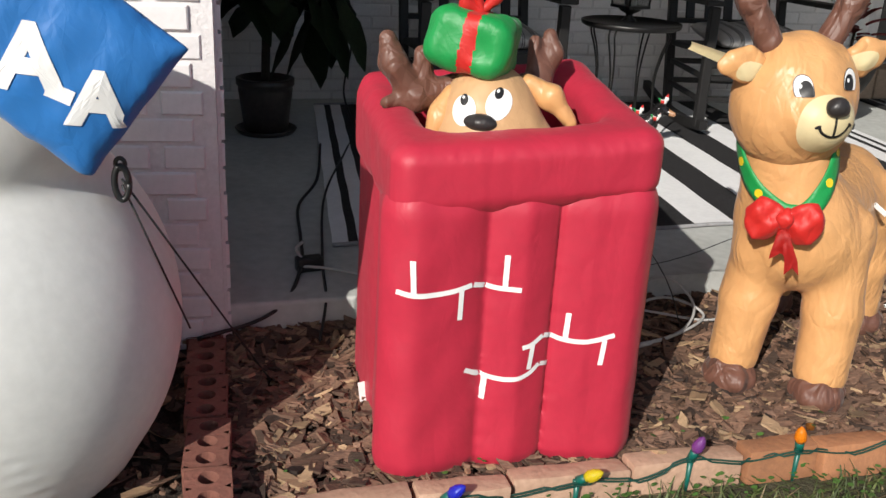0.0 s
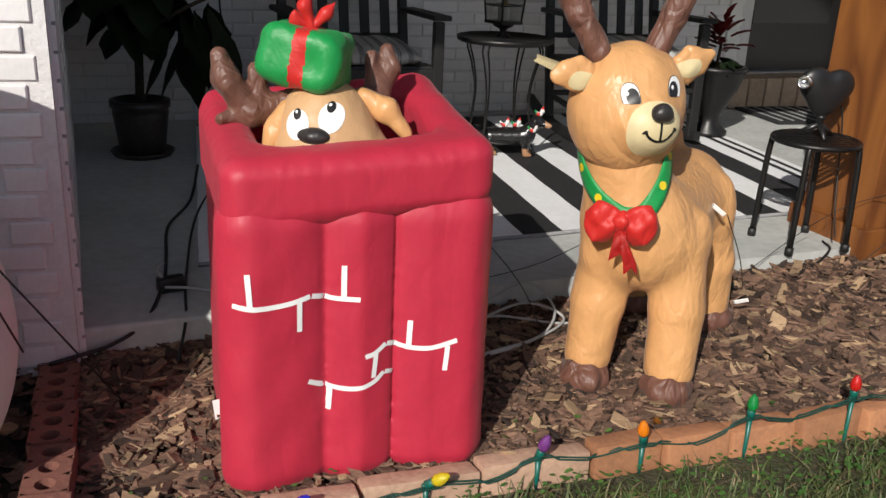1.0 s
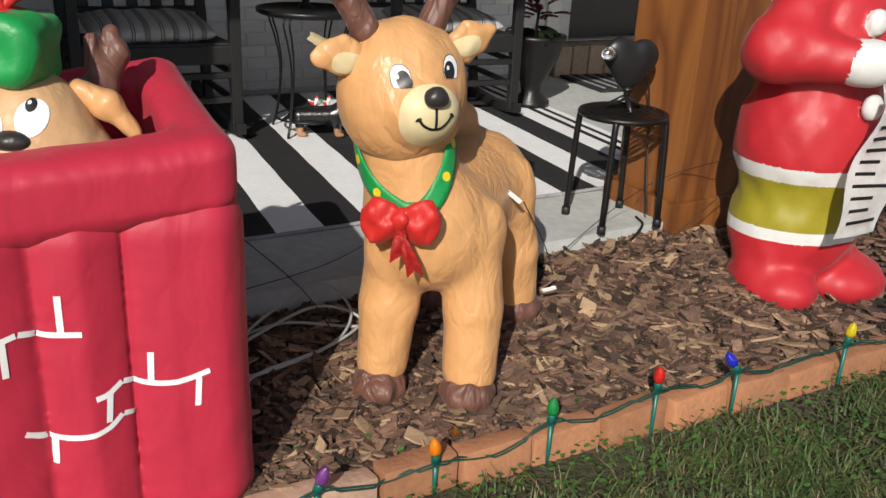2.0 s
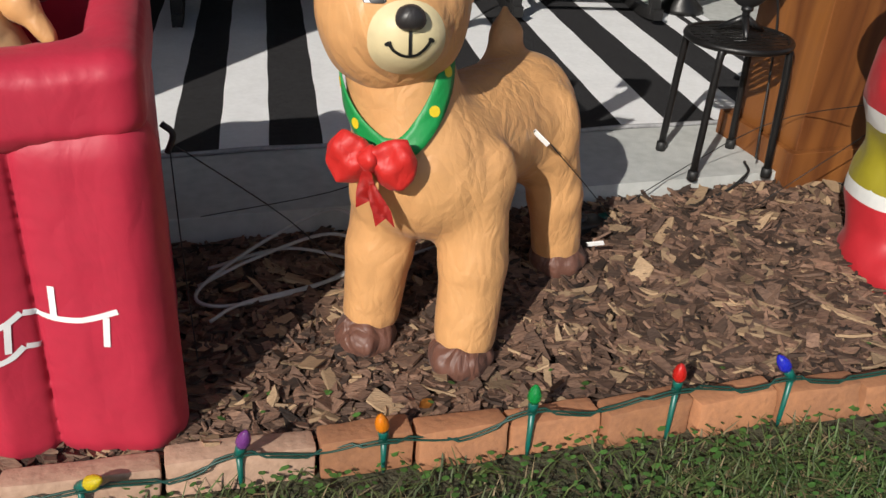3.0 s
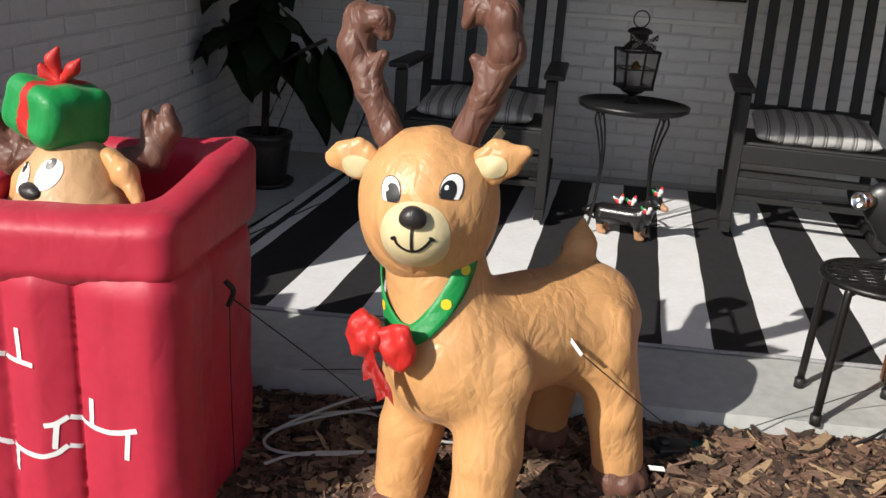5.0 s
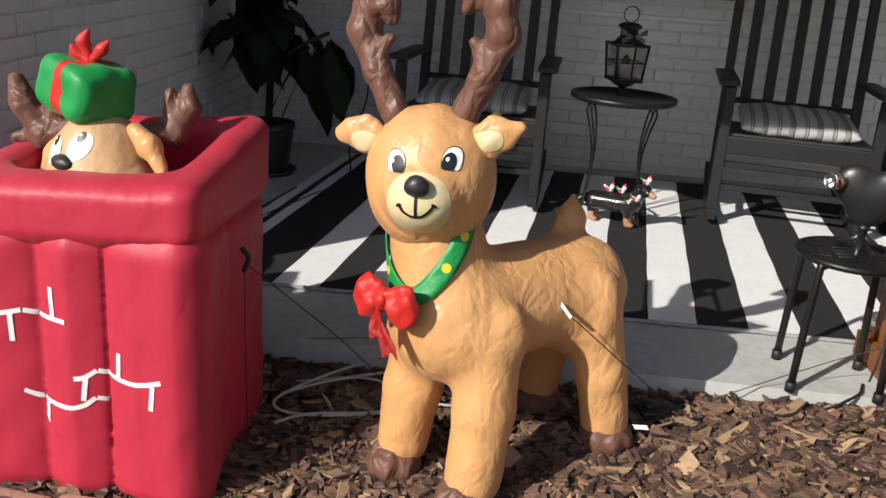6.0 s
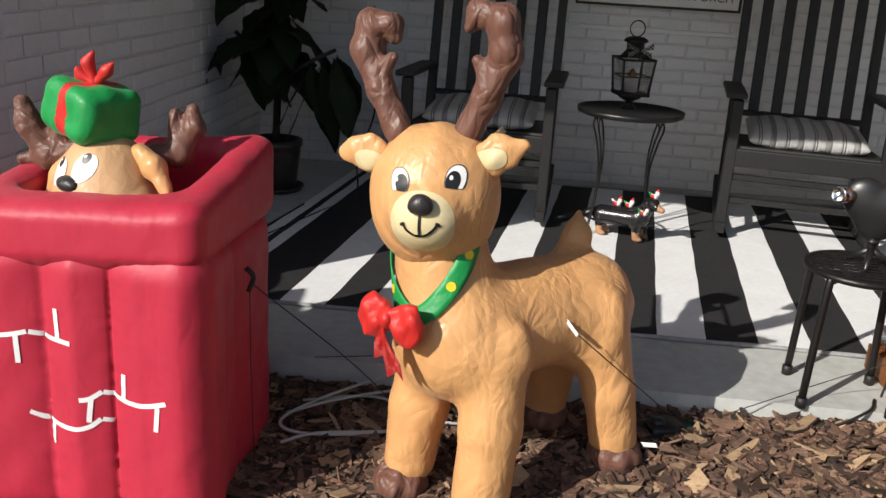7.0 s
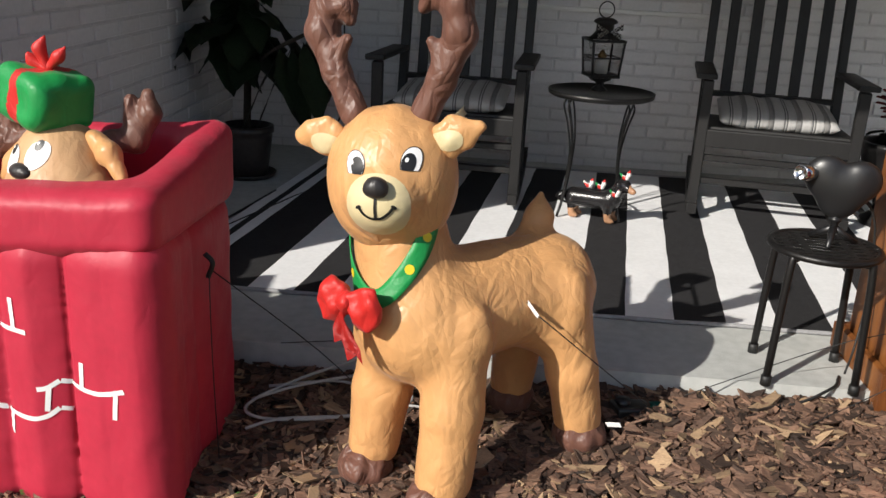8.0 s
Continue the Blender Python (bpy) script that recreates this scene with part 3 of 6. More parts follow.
def sign():
    x = 1.935
    m = Matrix.Translation((x, house_y(x, 5.93) - 0.075, 1.062)) @ pose(0, 0, 0, 0, 0, math.degrees(math.atan(SKEW)))
    s = thing("porch_sign", "long pale wooden sign with black lettering and a black frame", "sign", m)
    part("board", boxed((0, 0, 0.075), (0.78, 0.016, 0.13)), TRIMW, s, smooth=False)
    for c, z in (((0, -0.004, 0.005), (0.80, 0.024, 0.012)), ((0, -0.004, 0.145), (0.80, 0.024, 0.012)),
                 ((-0.395, -0.004, 0.075), (0.012, 0.024, 0.128)), ((0.395, -0.004, 0.075), (0.012, 0.024, 0.128))):
        part("frame_bar", boxed(c, z), BLACKWOOD, s, smooth=False)
    lettering("WELCOME TO OUR PORCH", 0.058, (0, -0.0095, 0.045), INK, s, 0.72)


def lettering(text, size, at, material, parent, width=None, turn=None):
    cu = bpy.data.curves.new("lettering", "FONT")
    cu.body, cu.size, cu.align_x, cu.extrude = text, size, "CENTER", 0.0006
    tmp = new("lettering_tmp", cu)
    me = bpy.data.meshes.new_from_object(tmp.evaluated_get(bpy.context.evaluated_depsgraph_get()))
    bpy.data.objects.remove(tmp)
    me.materials.clear()
    if width:
        w = max(v.co.x for v in me.vertices) - min(v.co.x for v in me.vertices)
        me.transform(Matrix.Diagonal((width / w, 1, 1, 1)))
    me.transform(Matrix.Translation(at) @ (turn or Matrix.Rotation(radians(90), 4, "X")))
    return link_mesh("lettering", me, material, parent, smooth=False)


# ---------------------------------------------------------------- porch things
def rug():
    r = thing("striped_rug", "flat woven outdoor rug in black and white stripes on the porch", "rug", Matrix.Translation((1.9, 4.7, 0.15)))
    edges = [(0.495, 0.545, 0), (0.545, 0.575, 1), (0.575, 0.625, 0), (0.625, 0.705, 1)]
    xs = [0.843, 0.993, 1.125, 1.263, 1.413, 1.570, 1.725, 1.880, 2.036, 2.188, 2.347, 2.51, 2.672, 2.83, 2.98]
    bands = edges + [(0.705, xs[0], 1)] + [(a, b, (i + 0) % 2) for i, (a, b) in enumerate(zip(xs, xs[1:]))]
    bands += [(xs[-1], xs[-1] + 0.10, 0), (xs[-1] + 0.10, xs[-1] + 0.135, 1), (xs[-1] + 0.135, xs[-1] + 0.17, 0), (xs[-1] + 0.17, xs[-1] + 0.20, 1), (xs[-1] + 0.20, xs[-1] + 0.24, 0)]
    def top(x, y):
        f = max(0.0, 1 - abs(y - house_y(x, 3.80)) / 0.12)
        return 0.0065 + 0.004 * f * (0.5 + 0.5 * math.sin(x * 17) * math.sin(x * 5.3 + 1))
    for a, b, dark in bands:
        bm = bmesh.new()
        ny = 40
        rows = []
        for j in range(ny + 1):
            row = []
            for x in (a, (a + b) / 2, b):
                y = house_y(x, 3.80) + (house_y(x, 5.74) - house_y(x, 3.80)) * j / ny
                wav = 0.004 * math.sin(x * 11) * max(0, 1 - j / 4)
                row.append(bm.verts.new((x - 1.9 + 0.0012 * math.sin(y * 240), y + wav - 4.7, top(x, y))))
            rows.append(row)
        for p, q in zip(rows, rows[1:]):
            for i in (0, 1):
                bm.faces.new((p[i], p[i + 1], q[i + 1], q[i]))
        g = bmesh.ops.extrude_face_region(bm, geom=bm.faces[:])
        bmesh.ops.translate(bm, vec=(0, 0, -0.0055), verts=[v for v in g["geom"] if isinstance(v, bmesh.types.BMVert)])
        bmesh.ops.recalc_face_normals(bm, faces=bm.faces[:])
        part("stripe", bm, BLACK_R if dark else WHITE_R, r, smooth=False)
    for dd in (3.792, 5.748):
        pts = [(x - 1.9, house_y(x, dd) - 4.7 + 0.004 * math.sin(x * 11), top(x, house_y(x, 3.8)) - 0.001) for x in [0.495 + 0.0505 * k for k in range(52)] if x < xs[-1] + 0.24]
        part("hem", tubed(pts, 0.0075, 6), HEM, r)


def rocking_chair():
    """Local: the sitter looks to -y; width 0.62."""
    c = thing("rocking_chair", "black painted slatted wooden rocking chair with tall back", "chair", group="porch rocking chairs")
    def bar(name, a, b, w, t, mt=BLACKWOOD):
        a, b = Vector(a), Vector(b)
        d = b - a
        rot = d.to_track_quat("Z", "Y").to_matrix().to_4x4()
        bm = boxed((0, 0, d.length / 2), (w, t, d.length), None, 0.004, 1)
        bm.transform(Matrix.Translation(a) @ rot)
        return part(name, bm, mt, c, smooth=False)
    for s in (-1, 1):
        x = s * 0.305
        pts = [(x, -0.31 + 0.86 * k / 14, 0.002 + 0.11 * ((k / 14 - 0.42) ** 2) * 1.7) for k in range(15)]
        bm = bmesh.new()
        rows = [[bm.verts.new((px + dx, py, pz + dz)) for dx, dz in ((-0.019, 0), (0.019, 0), (0.019, 0.045), (-0.019, 0.045))] for px, py, pz in pts]
        for p, q in zip(rows, rows[1:]):
            for k in range(4):
                bm.faces.new((p[k], p[(k + 1) % 4], q[(k + 1) % 4], q[k]))
        bm.faces.new(rows[0][::-1])
        bm.faces.new(rows[-1])
        bmesh.ops.recalc_face_normals(bm, faces=bm.faces[:])
        part("rocker", bm, BLACKWOOD, c, smooth=False)
        bar("front_post", (x, -0.24, 0.04), (x, -0.24, 0.595), 0.045, 0.045)
        bar("back_post", (x * 0.97, 0.22, 0.04), (x * 0.97, 0.47, 1.16), 0.042, 0.042)
        part("arm", boxed((x * 1.03, 0.015, 0.605), (0.085, 0.60, 0.024), Matrix.Rotation(radians(-1.5), 4, "X"), 0.008), BLACKWOOD, c, smooth=False)
        for z in (0.16, 0.27):
            bar("side_stretcher", (x, -0.24, z), (x * 0.94, 0.27, z), 0.024, 0.024)
    for z in (0.17, 0.27):
        bar("front_stretcher", (-0.305, -0.24, z), (0.305, -0.24, z), 0.026, 0.026)
        bar("back_stretcher", (-0.28, 0.26, z), (0.28, 0.26, z), 0.026, 0.026)
    part("seat", boxed((0, -0.01, 0.375), (0.61, 0.50, 0.03), Matrix.Rotation(radians(-3), 4, "X"), 0.01), BLACKWOOD, c, smooth=False)
    part("seat_rail", boxed((0, -0.245, 0.355), (0.60, 0.03, 0.075), None, 0.006), BLACKWOOD, c, smooth=False)
    bar("lower_back_rail", (-0.28, 0.305, 0.47), (0.28, 0.305, 0.47), 0.05, 0.024)
    bar("top_back_rail", (-0.28, 0.455, 1.12), (0.28, 0.455, 1.12), 0.085, 0.026)
    for k in range(5):
        x = -0.204 + 0.102 * k
        bar("back_slat", (x, 0.308, 0.48), (x, 0.452, 1.10), 0.048, 0.014)
    return c


def cushion():
    """A tufted seat pad whose stripes run from front to back; local origin at its underside."""
    c = thing("seat_cushion", "grey and charcoal striped seat cushion on a rocking chair", "cushion", group="striped cushions")
    pat = [(0.040, 0), (0.004, 1), (0.006, 0), (0.004, 1), (0.034, 0), (0.022, 2)]
    x, stripes, i = -0.24, [], 0
    while x < 0.24:
        w, k = pat[i % len(pat)]
        stripes.append((x, min(x + w, 0.24), k))
        x += w
        i += 1
    def surf(x, a):
        u = abs(x) / 0.24
        h = 0.050 * (1 - u ** 6) ** 0.5 * (0.82 + 0.18 * abs(math.cos(x * 26)))
        ca, sa = math.cos(a), math.sin(a)
        return (x, 0.215 * math.copysign(abs(ca) ** 0.55, ca), 0.050 + h * math.copysign(abs(sa) ** 0.8, sa))
    for a0, b0, k in stripes:
        bm = bmesh.new()
        m = max(2, int((b0 - a0) / 0.008) + 1)
        rows = [[bm.verts.new(surf(a0 + (b0 - a0) * q / (m - 1), 2 * math.pi * t / 28)) for t in range(28)] for q in range(m)]
        for p, q in zip(rows, rows[1:]):
            for t in range(28):
                bm.faces.new((p[t], p[(t + 1) % 28], q[(t + 1) % 28], q[t]))
        bm.faces.new(rows[0][::-1])
        bm.faces.new(rows[-1])
        bmesh.ops.recalc_face_normals(bm, faces=bm.faces[:])
        part("stripe", bm, (CUSH_A, CUSH_B, CUSH_C)[k], c)
    return c


def side_table():
    t = thing("bistro_table", "round black metal tray table with thin curved legs", "table", Matrix.Translation((1.872, 4.97, 0.15)))
    part("tray", lathed([(0.0, 0.505), (0.205, 0.508), (0.219, 0.515), (0.222, 0.532), (0.217, 0.533), (0.212, 0.522), (0.0, 0.517)], 40), IRON, t)
    for k in range(4):
        a = radians(45 + 90 * k)
        for off in (-0.014, 0.014):
            ca, sa = math.cos(a), math.sin(a)
            px = lambda r, z, o: (ca * r - sa * o, sa * r + ca * o, z)
            part("leg", tubed([px(0.175, 0.507, off), px(0.185, 0.475, off), px(0.160, 0.40, off * 0.8), px(0.140, 0.28, off * 0.4), px(0.158, 0.10, off * 0.2), px(0.185, 0.008, off * 0.15)], 0.0042, 7, 5), IRON, t)
    part("ring", tubed([(0.145 * math.cos(a), 0.145 * math.sin(a), 0.07) for a in (2 * math.pi * k / 32 for k in range(33))], 0.005, 6), IRON, t)


def lantern():
    l = thing("candle_lantern", "black metal candle lantern with glass sides and a chequered bow", "lantern", Matrix.Translation((1.860, 4.975, 0.683)) @ pose(0, 0, 0, 0, 0, 22))
    part("foot", lathed([(0.035, 0), (0.030, 0.008), (0.014, 0.02), (0.018, 0.032), (0.045, 0.045), (0.05, 0.055), (0.0, 0.056)], 20), IRON, l)
    part("base", boxed((0, 0, 0.063), (0.125, 0.125, 0.014), None, 0.003), IRON, l, smooth=False)
    for sx in (-1, 1):
        for sy in (-1, 1):
            part("corner_bar", tubed([(sx * 0.056, sy * 0.056, 0.065), (sx * 0.067, sy * 0.067, 0.205)], 0.0055, 6), IRON, l)
    for sx, sy in ((1, 0), (-1, 0), (0, 1), (0, -1)):
        bm = bmesh.new()
        e = [(-0.054, 0.058, 0.071), (0.054, 0.058, 0.071), (0.064, 0.067, 0.200), (-0.064, 0.067, 0.200)]
        ang = math.atan2(sx, sy)
        R = Matrix.Rotation(-ang, 4, "Z")
        f = [bm.verts.new(R @ Vector(p)) for p in e]
        b = [bm.verts.new(R @ (Vector(p) - Vector((0, 0.002, 0)))) for p in e]
        bm.faces.new(f)
        bm.faces.new(b[::-1])
        for k in range(4):
            bm.faces.new((f[k], b[k], b[(k + 1) % 4], f[(k + 1) % 4]))
        bmesh.ops.recalc_face_normals(bm, faces=bm.faces[:])
        g = part("pane", bm, CLEAR, l, smooth=False)
        g.visible_shadow = False
        part("cross_bar", tubed([R @ Vector((-0.06, 0.063, 0.136)), R @ Vector((0.06, 0.063, 0.136))], 0.003, 6), IRON, l)
        part("top_rail", tubed([R @ Vector((-0.068, 0.068, 0.205)), R @ Vector((0.068, 0.068, 0.205))], 0.006, 6), IRON, l)
        part("roof_rib", tubed([R @ Vector((0, 0.066, 0.206)), R @ Vector((0, 0.03, 0.238))], 0.005, 6), IRON, l)
    part("roof", lathed([(0.060, 0.214), (0.040, 0.236), (0.036, 0.240), (0.036, 0.268), (0.050, 0.274), (0.046, 0.284), (0.030, 0.292), (0.0, 0.296)], 20), IRON, l)
    part("carry_ring", tubed([(0.032 * math.cos(a), 0, 0.325 + 0.032 * math.sin(a)) for a in (2 * math.pi * k / 28 for k in range(29))], 0.0028, 6), IRON, l)
    part("candle", lathed([(0.026, 0.07), (0.026, 0.125), (0.022, 0.128), (0.0, 0.126)], 18), TRIMW, l, "white candle stub")
    part("finial", lathed([(0.012, 0.128), (0.02, 0.14), (0.013, 0.152), (0.004, 0.165), (0.0, 0.166)], 14), BRASS, l)
    for s in (-1, 1):
        bm = bmesh.new()
        for (x, z), (x2, z2) in (((0.004, 0.246), (0.055, 0.262)), ((0.004, 0.246), (0.05, 0.222))):
            v = [bm.verts.new((s * x, -0.05, z)), bm.verts.new((s * x2, -0.056, z2 + 0.012)), bm.verts.new((s * x2, -0.060, z2 - 0.012)), bm.verts.new((s * x, -0.052, z - 0.008))]
            bm.faces.new(v)
        bmesh.ops.solidify(bm, geom=bm.faces[:], thickness=0.002)
        part("bow_loop", bm, CHECK, l, "black and white chequered ribbon")


def checker():
    m = bpy.data.materials.new("chequered_ribbon")
    m.use_nodes = True
    N, L = m.node_tree.nodes, m.node_tree.links
    tc, ck = N.new("ShaderNodeTexCoord"), N.new("ShaderNodeTexChecker")
    ck.inputs["Scale"].default_value = 130
    ck.inputs["Color1"].default_value, ck.inputs["Color2"].default_value = (0.6, 0.6, 0.58, 1), (0.02, 0.02, 0.02, 1)
    L.new(tc.outputs["Object"], ck.inputs["Vector"])
    L.new(ck.outputs["Color"], N["Principled BSDF"].inputs["Base Color"])
    N["Principled BSDF"].inputs["Roughness"].default_value = 0.8
    return m


CHECK = checker()


def dog_statue():
    """A small long dog figure; local x is its length, head at +x."""
    def f(P):
        d = capsule(P, (-0.085, 0, 0.085), (0.075, 0, 0.09), 0.040, 0.043)
        d = smin(d, capsule(P, (0.08, 0, 0.105), (0.115, -0.005, 0.155), 0.034, 0.028), 0.02)
        d = smin(d, ball(P, (0.125, -0.008, 0.168), (0.032, 0.028, 0.027)), 0.015)
        d = smin(d, capsule(P, (0.14, -0.015, 0.160), (0.178, -0.035, 0.152), 0.018, 0.012), 0.012)
        for x, y in ((0.075, -0.028), (0.075, 0.028), (-0.085, -0.026), (-0.085, 0.026)):
            d = smin(d, capsule(P, (x, y, 0.065), (x + 0.004, y, 0.016), 0.019, 0.014), 0.012)
            d = smin(d, ball(P, (x + 0.014, y, 0.011), (0.020, 0.013, 0.011)), 0.008)
        d = smin(d, capsule(P, (-0.115, 0, 0.09), (-0.16, 0.01, 0.06), 0.013, 0.006), 0.012)
        for s in (-1, 1):
            d = smin(d, ball(P, (0.112, -0.008 + s * 0.031, 0.155), (0.014, 0.007, 0.028)), 0.005)
        return d
    def kind(M):
        k = np.zeros(len(M), int)
        k[(M[:, 2] < 0.040) & (np.abs(M[:, 1]) < 0.06)] = 1
        k[(M[:, 0] > 0.158)] = 1
        return k
    pieces = [net(f, (-0.18, -0.07, -0.004), (0.20, 0.07, 0.21), 0.0055, kind)]
    for (cx, cy, cz), col in (((-0.022, 0, 0.140), 2), ((0.030, 0, 0.142), 2), ((0.105, -0.034, 0.128), 2), ((0.132, -0.005, 0.198), 2)):
        g = lambda P, c=(cx, cy, cz): np.minimum.reduce([ball(P, c, (0.016, 0.013, 0.011)), ball(P, (c[0] + 0.012, c[1] - 0.004, c[2] + 0.014), (0.010, 0.010, 0.010)), capsule(P, (c[0] - 0.012, c[1], c[2] + 0.004), (c[0] - 0.022, c[1] - 0.006, c[2] + 0.016), 0.007, 0.005), capsule(P, (c[0] + 0.012, c[1] - 0.004, c[2] + 0.022), (c[0] + 0.016, c[1] - 0.004, c[2] + 0.036), 0.009, 0.003)])
        kk = lambda M, c=(cx, cy, cz): np.where(M[:, 2] > c[2] + 0.024, 3, np.where((M[:, 0] < c[0] - 0.014) & (c[0] > 0), 4, np.where((M[:, 0] > c[0] + 0.003) | (M[:, 2] > c[2] + 0.009), 2, 3)))
        pieces.append(net(g, (cx - 0.04, cy - 0.03, cz - 0.02), (cx + 0.04, cy + 0.03, cz + 0.05), 0.004, kk))
    me = net_mesh("dog_statue", pieces)
    ob = link_mesh("dog_statue", me, [mat("black_glazed_statue", (0.014, 0.013, 0.014), 0.22, var=0.2, bump=0.4, bscale=70), mat("tan_glaze", (0.45, 0.24, 0.13), 0.4, var=0.15, bump=0.1), TRIMW, BRIGHT, GREEN])
    ob.matrix_basis = pose(1.885, 4.865, 0.1575, 0, 0, -17) @ Matrix.Scale(1.0, 4)
    tagged(ob, "black glazed dachshund statue with small red and white festive figures", "statue")


def stool():
    s = thing("metal_stool", "black metal stool with a round slotted seat", "stool", Matrix.Translation((2.521, 3.568, 0.15)) @ pose(0, 0, 0, 0, 0, 2))
    bm = bmesh.new()
    R, zt = 0.138, 0.372
    n = 48
    # seat plate: bars across, with slots between, inside a rolled rim
    for k in range(9):
        y = -0.104 + 0.026 * k
        half = math.sqrt(max(R * R - y * y, 0)) - 0.004
        if 2 <= k <= 6:
            for a, b in ((-half, -0.062), (-0.046, 0.046), (0.062, half)):
                box(bm, ((a + b) / 2, y, zt), (b - a, 0.015, 0.003))
        else:
            box(bm, (0, y, zt), (2 * half, 0.018, 0.003))
    for x in (-0.098, -0.054, 0.054, 0.098):
        box(bm, (x, 0, zt - 0.001), (0.018, 0.20, 0.003))
    part("seat_plate", bm, IRON, s, smooth=False)
    part("seat_rim", tubed([(R * math.cos(a), R * math.sin(a), zt - 0.004) for a in (2 * math.pi * k / n for k in range(n + 1))], 0.010, 8), IRON, s)
    for sx in (-1, 1):
        for sy in (-1, 1):
            leg = part("leg", tubed([(sx * 0.055, sy * 0.055, zt - 0.014), (sx * 0.088, sy * 0.088, zt - 0.016), (sx * 0.101, sy * 0.099, zt - 0.04), (sx * 0.113, sy * 0.105, 0.018)], 0.0105, 10, 5), IRON, s)
            part("rubber_foot", lathed([(0.0, 0.0), (0.0145, 0.0), (0.0145, 0.026), (0.011, 0.028), (0.0, 0.028)], 14, (sx * 0.113, sy * 0.105, 0)), RUBBER, leg)


def projector():
    """A small projector lamp with a flat rounded body on a tripod stand, on the stool."""
    p = thing("projector_lamp", "black projector lamp on a short stand with a silver lens", "lamp", Matrix.Translation((2.537, 3.585, 0.5245)) @ pose(0, 0, 0, 0, 0, -8) @ Matrix.Scale(0.90, 4))
    for a in (20, 140, 260):
        part("stand_foot", tubed([(0, 0, 0.05), (0.075 * math.cos(radians(a)), 0.075 * math.sin(radians(a)), 0.006)], [0.012, 0.007], 8), PLASTIC, p)
    part("stem", tubed([(0, 0, 0.045), (0.0, 0, 0.10)], 0.012, 10), PLASTIC, p)
    part("knob", lathed([(0.0, 0.0), (0.018, 0.0), (0.018, 0.012), (0.0, 0.013)], 14, (0, -0.001, 0.07)), PLASTIC, p)
    f = lambda P: smin(smin(ball(P, (-0.045, 0, 0.20), (0.062, 0.030, 0.062)), ball(P, (0.045, 0, 0.195), (0.062, 0.030, 0.060)), 0.02), ball(P, (0.0, 0, 0.14), (0.062, 0.028, 0.062)), 0.035)
    me = net_mesh("housing", [net(f, (-0.13, -0.05, 0.06), (0.13, 0.05, 0.28), 0.006)])
    link_mesh("housing", me, PLASTIC, p)
    bm = lathed([(0.0, 0.0), (0.022, 0.0), (0.024, 0.02), (0.024, 0.055), (0.019, 0.056), (0.018, 0.045), (0.0, 0.044)], 20)
    bm.transform(Matrix.Translation((-0.085, -0.015, 0.205)) @ Matrix.Rotation(radians(80), 4, "X") @ Matrix.Rotation(radians(-40), 4, "Y"))
    part("lens_barrel", bm, CHROME, p, "silver lens barrel")
    part("cable", tubed([(0.04, 0.02, 0.16), (0.10, 0.04, 0.10), (0.125, 0.05, 0.0), (0.135, 0.04, -0.15), (0.12, -0.02, -0.30), (0.10, -0.08, -0.37)], 0.0035, 6, 6), RUBBER, p)


